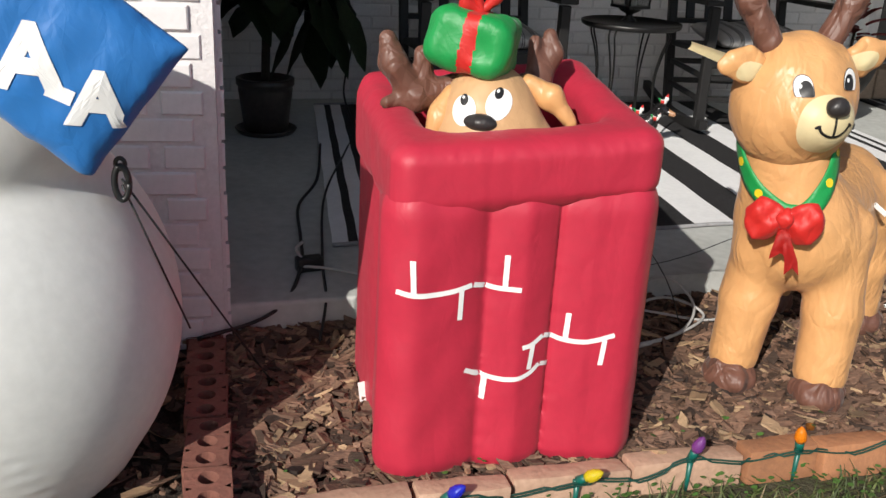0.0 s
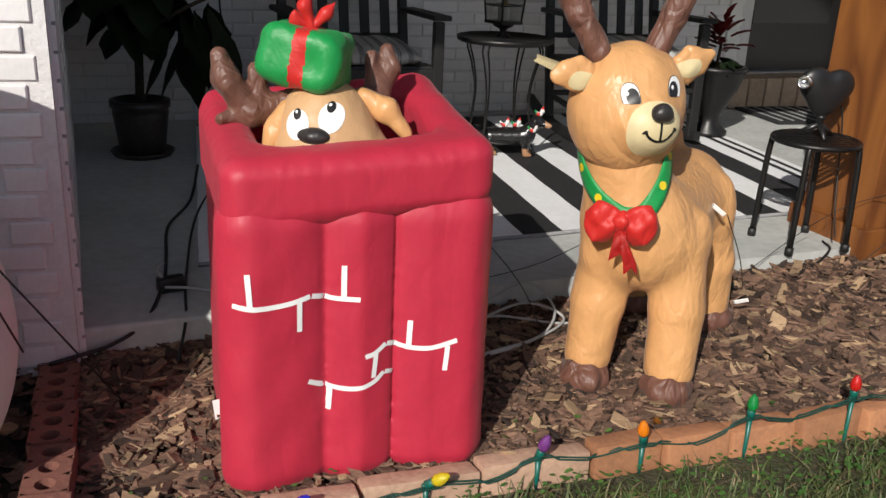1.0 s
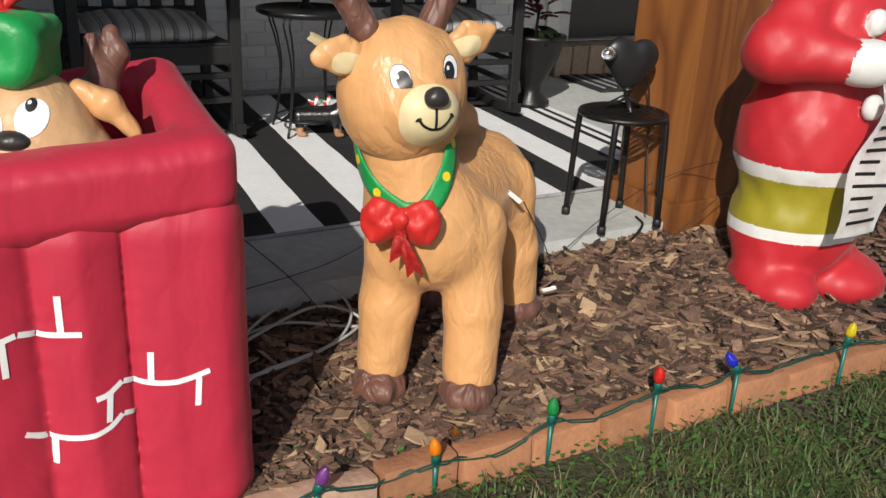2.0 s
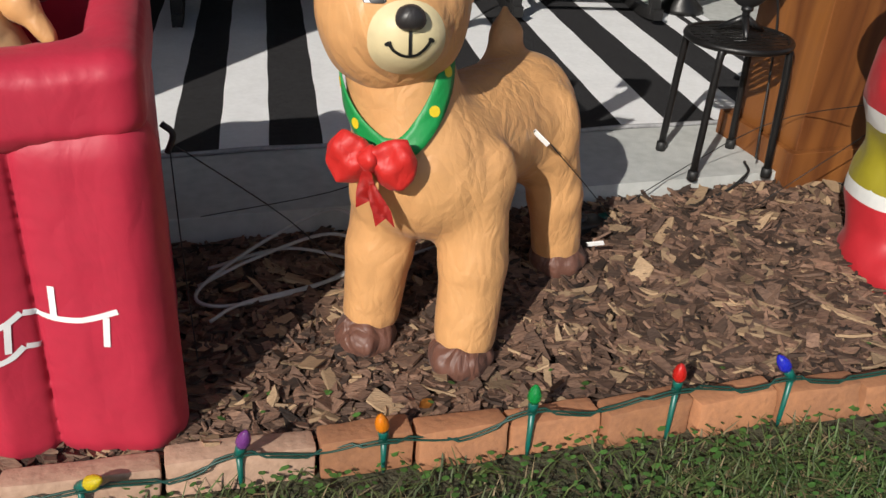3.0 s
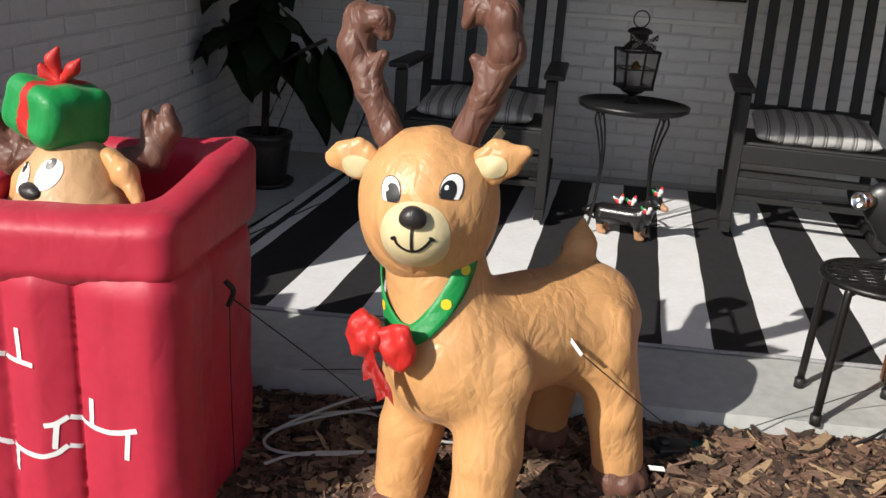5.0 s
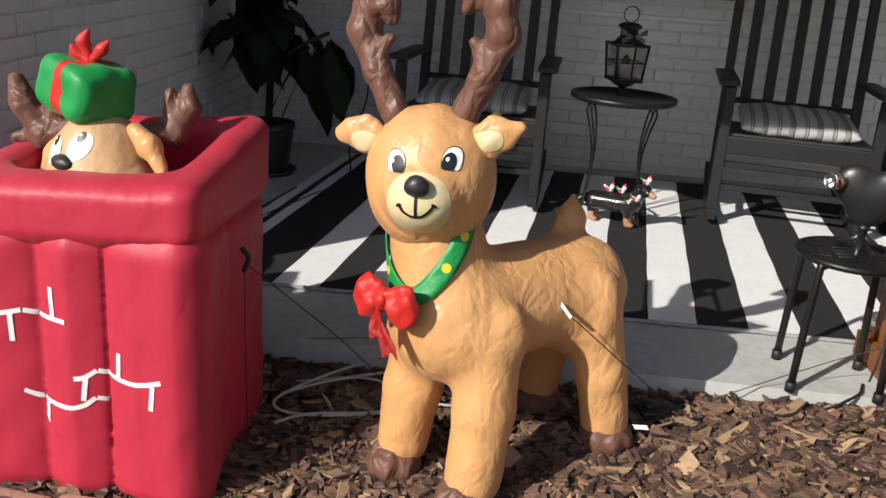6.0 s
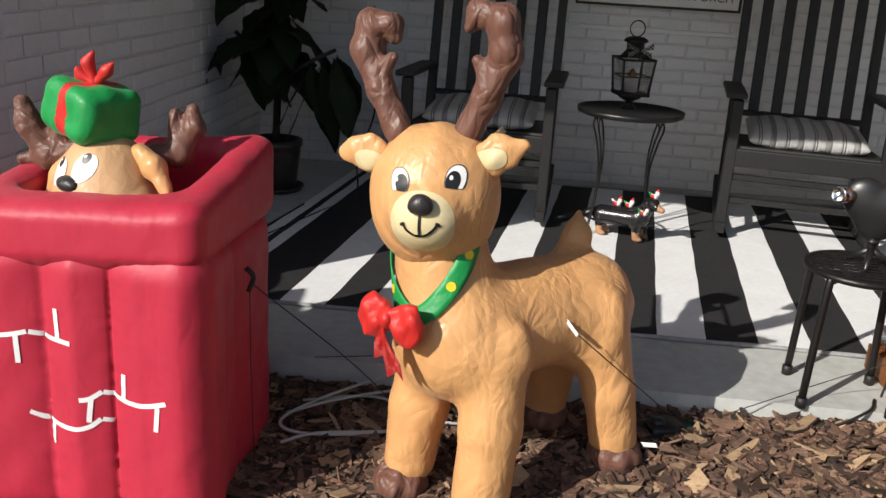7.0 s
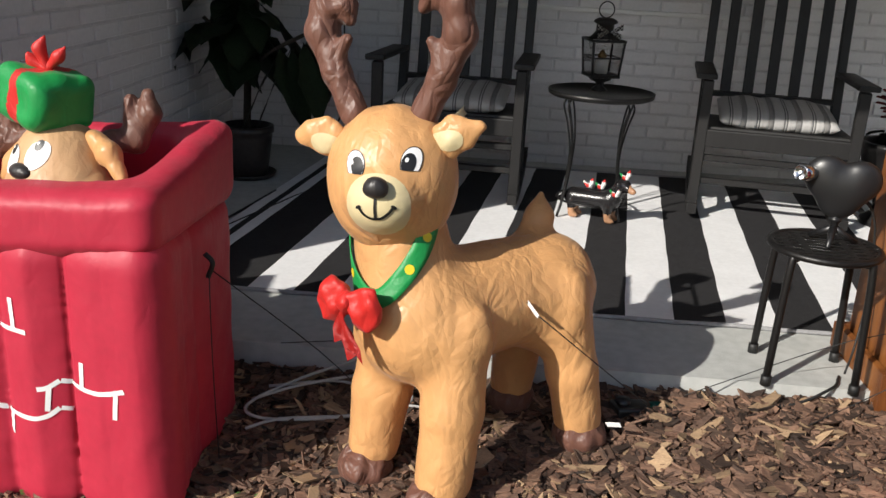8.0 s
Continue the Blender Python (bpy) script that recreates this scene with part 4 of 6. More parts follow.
def fig_plant():
    x, y = 0.272, 5.03
    q = thing("planter_pot", "dark glazed planter on the porch floor", "planter", Matrix.Translation((x, y, 0.15)))
    part("pot_body", lathed([(0.0, 0.0), (0.085, 0.0), (0.095, 0.02), (0.117, 0.19), (0.115, 0.205), (0.125, 0.212), (0.125, 0.240), (0.108, 0.243), (0.104, 0.220), (0.0, 0.216)], 30), POT, q)
    part("soil", lathed([(0.0, 0.217), (0.10, 0.218), (0.05, 0.228), (0.0, 0.229)], 18), SOIL, q)
    part("saucer", lathed([(0.0, 0.001), (0.12, 0.001), (0.135, 0.022), (0.130, 0.024), (0.118, 0.006), (0.0, 0.006)], 28), POT, q)
    pl = thing("fiddle_leaf_fig", "fiddle leaf fig with large dark green leaves in a pot", "plant", Matrix.Translation((x, y, 0.372)))
    part("trunk", tubed([(0, 0, -0.01), (0.008, 0, 0.20), (-0.002, 0.01, 0.42), (0.01, 0.0, 0.66), (0.0, 0.0, 0.90)], [0.019, 0.018, 0.016, 0.013, 0.009], 8), BARK, pl)
    limbs = [[(0.006, 0, 0.26), (0.10, -0.03, 0.34), (0.20, -0.04, 0.40), (0.30, -0.05, 0.45)], [(0.0, 0, 0.34), (-0.08, -0.05, 0.42), (-0.16, -0.08, 0.50)], [(0.004, 0, 0.50), (0.07, -0.08, 0.60), (0.10, -0.13, 0.70)]]
    for l in limbs:
        part("branch", tubed(l, 0.009, 6, 4), BARK, pl)
    rnd = random.Random(5)
    spots = []
    for k in range(40):
        spots.append((rnd.uniform(-0.07, 0.07), rnd.uniform(-0.07, 0.05), 0.36 + 0.62 * k / 40 + rnd.uniform(-0.03, 0.03), k * 2.399, rnd.uniform(0.17, 0.25), rnd.uniform(-1.3, -0.1)))
    for k in range(8):
        spots.append((0.17 + 0.018 * k, -0.04, 0.40 + 0.007 * k, k * 2.1 - 0.8, rnd.uniform(0.15, 0.20), rnd.uniform(-2.4, -1.0)))
    for k in range(7):
        spots.append((-0.13, -0.07, 0.48, k * 0.9 + 2.0, rnd.uniform(0.17, 0.22), rnd.uniform(-1.4, -0.2)))
    for sx, sy, sz, a, ln, drop in spots:
        bm = bmesh.new()
        rows = []
        for i in range(9):
            t = i / 8
            w = ln * (0.27 * math.sin(math.pi * min(t * 1.04, 1)) ** 0.7 + 0.15 * math.sin(math.pi * t) * (t > 0.45) + 0.004)
            rr = 0.02 + ln * t
            zz = drop * rr * 0.9 - 1.6 * rr * rr + 0.12 * rr
            rows.append([bm.verts.new((rr, s * w * (1 + 0.12 * math.sin(9 * t + s)), zz + 0.14 * w * abs(s) + 0.008 * math.sin(14 * t + s * 2))) for s in (-1, -0.5, 0, 0.5, 1)])
        for p, c in zip(rows, rows[1:]):
            for i in range(4):
                bm.faces.new((p[i], p[i + 1], c[i + 1], c[i]))
        bmesh.ops.solidify(bm, geom=bm.faces[:], thickness=0.0015)
        bm.transform(Matrix.Translation((sx, sy, sz)) @ Matrix.Rotation(a, 4, "Z"))
        for v in bm.verts:        # the end wall and the back wall hold the leaves off
            wall = 0.209 - SKEW * (v.co.y + y - 3.185) + 0.02 - x
            v.co.x = max(v.co.x, wall + 0.06 * noise.noise(v.co * 5))
        part("leaf", bm, LEAF, pl)


def poinsettia():
    x, y = 3.14, 5.25
    q = thing("black_urn", "tall black urn planter beside a rocking chair", "planter", Matrix.Translation((x, y, 0.15)))
    part("urn_body", lathed([(0.0, 0), (0.10, 0), (0.10, 0.03), (0.05, 0.07), (0.06, 0.12), (0.13, 0.26), (0.15, 0.34), (0.16, 0.35), (0.16, 0.37), (0.135, 0.37), (0.13, 0.345), (0.0, 0.34)], 24), IRON, q)
    p = thing("poinsettia", "red poinsettia plant in a black urn", "plant", Matrix.Translation((x, y, 0.495)))
    rnd = random.Random(9)
    part("stem", tubed([(0, 0, -0.01), (0.01, 0, 0.14)], 0.008, 6), BARK, p)
    for k in range(46):
        a, el, r0 = k * 2.399, rnd.uniform(-0.5, 1.2), rnd.uniform(0.02, 0.10)
        ln = rnd.uniform(0.07, 0.11)
        bm = bmesh.new()
        vs = [bm.verts.new((r0 + ln * t, s * ln * 0.3 * math.sin(math.pi * min(t + 0.05, 1)), 0.01 * abs(s) - 0.3 * ln * t * t)) for t in (0, 0.35, 0.7, 1.0) for s in (-1, 0, 1)]
        for i in range(3):
            for j in (0, 1):
                bm.faces.new((vs[i * 3 + j], vs[i * 3 + j + 1], vs[i * 3 + 4 + j], vs[i * 3 + 3 + j]))
        bmesh.ops.solidify(bm, geom=bm.faces[:], thickness=0.001)
        bm.transform(Matrix.Translation((0, 0, 0.06 + 0.11 * max(el, 0))) @ Matrix.Rotation(a, 4, "Z") @ Matrix.Rotation(-el, 4, "Y"))
        part("leaf", bm, LEAF if el < 0 else REDLEAF, p)


# ---------------------------------------------------------------- inflatables
def flat(P, c, axis, length, high, thick):
    """A flat leaf shape: axis is its long way, in the x-z plane."""
    a = np.array((axis[0], 0, axis[1]))
    a = a / np.linalg.norm(a)
    b = np.array((-a[2], 0, a[0]))
    q = P - np.array(c)
    u, v, w = q @ a, q @ b, q[..., 1]
    taper = 1 - 0.35 * np.clip(u / length, -1, 1)
    return ball(np.stack([u, v / taper, w / taper], -1), (0, 0, 0), (length, high, thick))


def reindeer():
    t = thing("inflatable_reindeer", "tan inflatable nylon reindeer with brown antlers standing on mulch", "inflatable", Matrix.Translation((1.68, 3.02, 0.04)))
    hx, hy, hz = 1.493, 2.940, 0.765
    def put(name, f, lo, hi, h, mt, label="", kind=None, under=None):
        return link_mesh(name, net_mesh(name, [net(f, lo, hi, h, kind)]), mt, under or t, label, placed=True)
    def head(P):
        d = smin(ball(P, (hx, hy, hz + 0.010), (0.138, 0.124, 0.136)), ball(P, (hx, hy - 0.003, hz - 0.055), (0.120, 0.118, 0.110)), 0.05)
        return d + 0.0016 * np.sin(P[..., 0] * 85 + 3 * P[..., 2]) * np.clip((P[..., 2] - hz - 0.06) / 0.06, 0, 1) + wobble(P, 0.0018, 48)
    def face(P):
        return smin(head(P), ball(P, (hx + 0.006, hy - 0.105, hz - 0.028), (0.074, 0.062, 0.066)), 0.022)
    put("head", face, (1.33, 2.72, 0.58), (1.66, 3.10, 0.93), 0.006, TAN)
    ant_l = [(1.408, 2.935, 0.885), (1.362, 2.955, 0.965), (1.322, 2.975, 1.045), (1.330, 2.98, 1.095), (1.372, 2.975, 1.098), (1.384, 2.972, 1.072)]
    ant_r = [(1.552, 2.940, 0.890), (1.588, 2.938, 0.970), (1.622, 2.934, 1.060), (1.612, 2.934, 1.125), (1.562, 2.938, 1.138), (1.544, 2.940, 1.108)]
    for pts, tip in ((ant_l, ((1.350, 2.96, 0.995), (1.385, 2.945, 1.035))), (ant_r, ((1.600, 2.935, 1.0), (1.566, 2.93, 1.045)))):
        g = lambda P, pts=pts, tip=tip: smin(chain(P, pts, [0.030, 0.029, 0.034, 0.031, 0.024, 0.014]), capsule(P, *tip, 0.026, 0.013), 0.012) \
            + wobble(P, 0.0022, 60)
        put("antler", g, (1.26, 2.88, 0.84), (1.68, 3.04, 1.19), 0.006, BROWN, "crumpled brown nylon antler")
    for s, c, ax in ((-1, (1.338, 2.915, 0.838), (-1, 0.06)), (1, (1.634, 2.905, 0.869), (1, 0.40))):
        g = lambda P, c=c, ax=ax: flat(P, c, ax, 0.057, 0.041, 0.021) + wobble(P, 0.0045, 95) + 0.0030 * np.abs(np.sin(55 * (P[..., 0] + 0.8 * P[..., 2])))
        ear = put("ear", g, (c[0] - 0.09, c[1] - 0.05, c[2] - 0.07), (c[0] + 0.09, c[1] + 0.05, c[2] + 0.07), 0.005, TAN)
        o = [(c[0] - s * 0.014 + 0.036 * math.cos(a) * (1 - 0.25 * s * math.cos(a)), 2.80, c[2] - 0.012 + 0.022 * math.sin(a) + s * 0.0 + ax[1] * 0.25 * 0.036 * math.cos(a) * s) for a in (2 * math.pi * k / 20 for k in range(20))]
        link_mesh("ear_lining", net_mesh("ear_lining", [patch(g, o, (0, 1, 0), 0, 0.0018, 5)]), CREAM, ear, "cream inner ear panel", placed=True)
    neck = lambda P: capsule(P, (1.500, 2.955, 0.68), (1.540, 2.945, 0.50), 0.098, 0.115)
    chest = lambda P: ball(P, (1.565, 2.925, 0.435), (0.138, 0.120, 0.130))
    def body(P):
        d = capsule(P, (1.585, 2.965, 0.452), (1.815, 3.180, 0.475), 0.138, 0.120)
        d = smin(d, chest(P), 0.05)
        d = smin(d, neck(P), 0.040)
        d = smin(d, ball(P, (1.828, 3.150, 0.43), (0.090, 0.105, 0.122)), 0.05)
        d = smin(d, chain(P, [(1.775, 3.205, 0.555), (1.785, 3.240, 0.62), (1.783, 3.262, 0.668)], [0.045, 0.034, 0.008]), 0.025)
        for top, mid, low, r in (((1.500, 2.955, 0.38), (1.482, 2.950, 0.26), (1.466, 2.945, 0.115), 0.060), ((1.655, 2.895, 0.40), (1.660, 2.870, 0.26), (1.652, 2.852, 0.105), 0.064),
                                 ((1.875, 3.115, 0.40), (1.903, 3.125, 0.28), (1.928, 3.145, 0.145), 0.058), ((1.765, 3.220, 0.38), (1.755, 3.262, 0.28), (1.747, 3.285, 0.145), 0.056)):
            d = smin(d, chain(P, [top, mid, low], [0.074 if top[0] < 1.7 else 0.064, 0.068 if top[0] < 1.7 else 0.062, r]), 0.028)
        # shoulder and haunch panels, each with a tucked seam round it
        d = smin(d, ball(P, (1.666, 2.888, 0.430), (0.072, 0.055, 0.098)), 0.012)
        d = smin(d, ball(P, (1.868, 3.104, 0.445), (0.064, 0.062, 0.104)), 0.012)
        d = smin(d, ball(P, (1.482, 2.932, 0.400), (0.064, 0.056, 0.085)), 0.010)
        # tucks that run away from the back seam and the belly
        tuck = np.sin(62 * (P[..., 0] - 0.75 * P[..., 1]) + 2.0 * np.sin(19 * P[..., 2])) * np.exp(-((P[..., 2] - 0.50) / 0.045) ** 2)
        return d + wobble(P, 0.0016, 42) + 0.0012 * tuck
    put("body", body, (1.36, 2.74, 0.06), (2.02, 3.38, 0.78), 0.0065, TAN)
    for x, y, z in ((1.452, 2.925, 0.064), (1.640, 2.832, 0.057), (1.935, 3.145, 0.105), (1.745, 3.285, 0.105)):
        g = lambda P, x=x, y=y, z=z: ball(P, (x, y, z), (0.066, 0.068, 0.052)) + wobble(P, 0.0045, 85) + 0.002 * np.sin(P[..., 0] * 150)
        put("hoof", g, (x - 0.09, y - 0.09, z - 0.07), (x + 0.09, y + 0.09, z + 0.07), 0.006, BROWN, "gathered brown nylon hoof")
    Y = (0, 1, 0)
    mx, mz = hx + 0.006, hz - 0.026
    def deco(name, piece, mt, under, label=""):
        return link_mesh(name, net_mesh(name, [piece]), mt, under, label, placed=True)
    muz = deco("muzzle", patch(face, ring_pts(mx, mz - 0.006, 0.066, 0.065, 2.70, 34, 0, 2.15), Y, 0, 0.0015, 12), CREAM, t, "cream nylon muzzle panel")
    for s, tl in ((-1, 0.14), (1, -0.10)):
        cx, cz = 1.4995 + s * 0.0555, 0.8125 + s * 0.007
        eye = deco("eye", patch(face, ring_pts(cx, cz, 0.0205, 0.0280, 2.70, 40, tl, 2.2, -0.0165), Y, 0, 0.0022), INK, t, "printed cartoon eye")
        deco("eye_white", patch(face, ring_pts(cx, cz, 0.0190, 0.0263, 2.70, 40, tl, 2.2, -0.0160), Y, 0, 0.0031), PRINT, eye)
        deco("pupil", patch(face, ring_pts(cx - 0.0045 * s, cz - 0.003, 0.0142, 0.0195, 2.70, 32, tl, 2.0, -0.0132), Y, 0, 0.0040), INK, eye)
        deco("glint", patch(face, ring_pts(cx - 0.008, cz + 0.004, 0.0038, 0.0045, 2.70, 12), Y, 0, 0.0049, 2), PRINT, eye)
    nose = lambda P: ball(P, (1.500, hy - 0.166, 0.776), (0.0255, 0.020, 0.0225)) + wobble(P, 0.0016, 130)
    put("nose", nose, (1.46, hy - 0.20, 0.74), (1.54, hy - 0.13, 0.81), 0.004, NOSE, "dark padded nose")
    fr = ((1.500, 2.70, 0.776), (1, 0, 0), (0, 0, 1))
    deco("mouth_line", stroke(face, [(0.0, -0.018), (0.0, -0.040), (0.001, -0.062)], 0.0055, Y, fr, 0, 0.0035), INK, muz)
    deco("mouth_line", stroke(face, [(-0.034, -0.042), (-0.026, -0.054), (-0.011, -0.062), (0.001, -0.063), (0.014, -0.060), (0.028, -0.048), (0.036, -0.036)], 0.0055, Y, fr, 0, 0.0038), INK, muz)
    for s in (-1, 1):
        deco("mouth_corner", patch(face, ring_pts(1.5005 + s * 0.036, 0.736 + s * 0.003, 0.0065, 0.0035, 2.70, 12, s * -0.6), Y, 0, 0.0042, 2), INK, muz)

    # the collar, with dots and a bow
    c = thing("holiday_collar", "green ribbon collar with yellow dots and a red bow", "collar", Matrix.Translation((1.50, 2.90, 0.60)))
    nk = lambda P: smin(smin(neck(P), chest(P), 0.04), capsule(P, (1.585, 2.965, 0.452), (1.66, 3.03, 0.46), 0.138, 0.13), 0.05)
    mid = np.array((1.530, 2.935, 0.690))
    e1, e2 = np.array((0.857, -0.514, 0.0)), np.array((0.273, 0.454, 0.848))
    e1 /= np.linalg.norm(e1)
    nrm = np.cross(e1, e2)
    n = 72
    ang = np.pi * 0.93 + np.arange(n) / (n - 1) * np.pi * 1.14
    W = np.cos(ang)[:, None] * e1 + np.sin(ang)[:, None] * e2
    def rim(off):
        S = mid + nrm * off + np.zeros((n, 3))
        d = np.full(n, 0.03)
        for _ in range(80):
            d = np.minimum(d + np.maximum(-nk(S + d[:, None] * W), 0) * 0.6 + 0.00005, 0.20)
        return S + d[:, None] * W
    H = rim(0.0)
    full = lambda P: smin(body(P), nk(P), 0.01)
    def slope(P):
        e = 0.004
        g = np.stack([full(P + d) - full(P - d) for d in np.eye(3) * e], -1)
        return g / np.linalg.norm(g, axis=-1, keepdims=True)
    tang = np.gradient(H, axis=0)
    tang /= np.linalg.norm(tang, axis=1)[:, None]
    out = slope(H)
    side = np.cross(tang, out)
    bm = bmesh.new()
    rows = []
    for off in (-0.021, -0.010, 0.0, 0.010, 0.021):
        Q = H + side * off
        for _ in range(6):
            Q = Q - slope(Q) * (full(Q) - 0.0045)[:, None]
        rows.append([bm.verts.new(p) for p in Q])
    for a, b in zip(rows, rows[1:]):
        for k in range(n - 1):
            bm.faces.new((a[k], a[k + 1], b[k + 1], b[k]))
    bmesh.ops.recalc_face_normals(bm, faces=bm.faces[:])
    bmesh.ops.solidify(bm, geom=bm.faces[:], thickness=-0.003)
    part("band", bm, GREEN, c, placed=True)
    for k in (8, 18, 28, 46, 56, 66):
        Q = H[k:k + 1] + 0
        for _ in range(6):
            Q = Q - slope(Q) * (full(Q) - 0.0085)[:, None]
        p, w = Vector(Q[0]), Vector(slope(Q)[0])
        bm = bmesh.new()
        bmesh.ops.create_circle(bm, cap_ends=True, radius=0.0105, segments=16)
        bmesh.ops.solidify(bm, geom=bm.faces[:], thickness=0.001)
        bm.transform(Matrix.Translation(p) @ w.to_track_quat("Z", "Y").to_matrix().to_4x4())
        part("dot", bm, YELLOW, c, placed=True, smooth=False)
    b0 = np.array((1.444, 2.800, 0.520))
    ax = np.array((0.90, -0.42, -0.04))
    ay = np.array((0.42, 0.90, 0.0))
    B = np.stack([ax, ay, (0, 0, 1)], -1)
    def loop(s):
        def f(P):
            Q = (P - b0) @ B
            d = smin(ball(Q, (s * 0.044, 0.0, -0.004), (0.040, 0.022, 0.050)), ball(Q, (s * 0.014, 0, 0), (0.026, 0.018, 0.020)), 0.022)
            return d + wobble(Q, 0.007, 100) + 0.0025 * np.sin(Q[..., 2] * 190) * np.clip(1 - np.abs(Q[..., 0]) / 0.05, 0, 1)
        return f
    for s in (-1, 1):
        link_mesh("bow_loop", net_mesh("bow_loop", [net(loop(s), b0 - 0.10, b0 + 0.10, 0.0055)]), BRIGHT, c, "puffed red nylon bow loop", placed=True)
    link_mesh("knot", net_mesh("knot", [net(lambda P: ball((P - b0) @ B, (0, -0.010, 0.004), (0.019, 0.021, 0.024)) + wobble(P, 0.005, 120), b0 - 0.05, b0 + 0.05, 0.005)]), BRIGHT, c, placed=True)
    for dx, dz, w in ((0.034, -0.092, 0.015), (0.004, -0.062, 0.022)):
        bm = bmesh.new()
        rows = []
        for i in range(7):
            q = i / 6
            rows.append([bm.verts.new(tuple(b0 + B @ np.array((dx * q + s * w * (0.5 + 0.6 * q), -0.022 - 0.010 * math.sin(4 * q + s), dz * q - 0.012 - (0.016 * abs(s) if i == 6 else 0))))) for s in (-1, 0, 1)])
        for p, q in zip(rows, rows[1:]):
            for i in (0, 1):
                bm.faces.new((p[i], p[i + 1], q[i + 1], q[i]))
        bmesh.ops.solidify(bm, geom=bm.faces[:], thickness=0.002)
        part("bow_tail", bm, BRIGHT, c, placed=True)


CH_C, CH_A = (0.803, 2.880), math.atan(0.075)


def chimney_field():
    ca, sa = math.cos(CH_A), math.sin(CH_A)
    def loc(P):
        x, y = P[..., 0] - CH_C[0], P[..., 1] - CH_C[1]
        return np.stack([x * ca + y * sa, -x * sa + y * ca, P[..., 2]], -1)
    def body(P):
        q = loc(P)
        x = q[..., 0]
        seams = np.minimum(np.abs(x + 0.078), np.abs(x - 0.068))
        puff = (0.030 * np.sqrt(np.clip(seams / 0.070, 0, 1)) - 0.008) * (q[..., 1] < 0)
        edge = np.minimum(np.abs(q[..., 1] + 0.02), 0.2)
        side = 0.012 * np.sqrt(np.clip(edge / 0.10, 0, 1))
        taper = 0.010 * np.clip((0.35 - q[..., 2]) / 0.35, 0, 1)
        b = rbox(q, (0, 0, 0.325), (0.252, 0.228, 0.310), 0.050)
        return b - puff * np.clip((np.abs(q[..., 1]) - 0.1) / 0.1, 0, 1) - side * np.clip((np.abs(x) - 0.15) / 0.08, 0, 1) - taper * 0.5 + wobble(P, 0.002, 45) + 0.0011 * np.sin(q[..., 2] * 230 + 5 * np.sin(q[..., 2] * 23)) * np.exp(-seams / 0.02) * (q[..., 1] < -0.1)
    def cap(P):
        q = loc(P)
        up = np.clip((q[..., 2] - 0.62) / 0.15, 0, 1)
        lift = up * (0.17 * q[..., 1] + 0.008 * np.clip((np.abs(q[..., 0]) / 0.25) ** 3, 0, 1) - 0.036) - 0.013 + 0.075 * q[..., 0]
        q2 = q.copy()
        q2[..., 2] = q2[..., 2] - lift
        b = rbox(q2, (0, 0, 0.702), (0.272, 0.248, 0.100), 0.050)
        hole = rbox(q, (0, 0.015, 0.85), (0.178, 0.150, 0.25), 0.05)
        ripple = np.sin(q[..., 0] * 210 + 2 * np.sin(q[..., 0] * 37)) + 0.7 * np.sin(q[..., 0] * 133 + 1) + 0.7 * np.sin(q[..., 1] * 180 + 2 * np.sin(q[..., 1] * 41))
        pinch = 0.0014 * ripple * (0.5 + 0.5 * np.sin(q[..., 0] * 23 + 9 * q[..., 1])) * (np.exp(-np.abs(q2[..., 2] - 0.612) / 0.022) + np.exp(-np.abs(q2[..., 2] - 0.775) / 0.020))
        k = 0.045
        h = np.clip(0.5 - 0.5 * (b + hole) / k, 0, 1)
        return b + (-hole - b) * h + k * h * (1 - h) + pinch + wobble(P, 0.002, 40)
    return loc, body, cap


def chimney():
    loc, body, cap = chimney_field()
    t = thing("inflatable_chimney", "red inflatable nylon chimney with white brick lines", "inflatable", Matrix.Translation((*CH_C, 0.02)))
    lo, hi = (0.46, 2.52, 0.0), (1.15, 3.22, 0.90)
    link_mesh("body", net_mesh("body", [net(body, lo, hi, 0.0075)]), RED, t, placed=True)
    link_mesh("cap", net_mesh("cap", [net(cap, lo, hi, 0.0075)]), RED, t, placed=True)
    ca, sa = math.cos(CH_A), math.sin(CH_A)
    way = (-sa, ca, 0)
    fr = ((0.577 - (2.617 - 2.45) * -sa * 0, 2.45, 0.0), (ca, sa, 0), (0, 0, 1))
    def xz(px, py):
        return ((px - 723) * 0.001205, 0.448 - (py - 522) * 0.00126 - (px - 723) * 0.000075)
    lines = [[(722, 523), (760, 526), (800, 523), (846, 512)], [(849, 512), (885, 518), (928, 518)], [(745, 470), (748, 522)], [(828, 520), (828, 570)],
             [(902, 462), (902, 516)], [(938, 618), (955, 614), (976, 600)], [(978, 600), (1020, 608), (1060, 606), (1099, 593)], [(958, 613), (953, 657)],
             [(1018, 560), (1016, 606)], [(1083, 603), (1079, 648)], [(842, 658), (875, 671), (915, 675), (950, 667), (973, 650)], [(975, 650), (992, 653)], [(880, 673), (877, 716)]]
    pick = lambda P: body(P)
    for l in lines:
        v, q, k = stroke(pick, [xz(*p) for p in l], 0.0105, way, fr, 0, 0.002)
        link_mesh("brick_line", net_mesh("brick_line", [(v, q, k)]), PRINT, t, "white printed brick line", placed=True)
    # stitched seam between the front tubes, the tie hook on the side
    bm = bmesh.new()
    hk = Vector((1.083, 2.89, 0.535))
    tube(bm, smooth_path([hk + Vector((0, 0, 0.02)), hk + Vector((0.018, 0, 0.0)), hk + Vector((0.006, 0.0, -0.035))], 5), 0.006, 7)
    part("tie_loop", bm, RUBBER, t, "black fabric tie loop", placed=True)


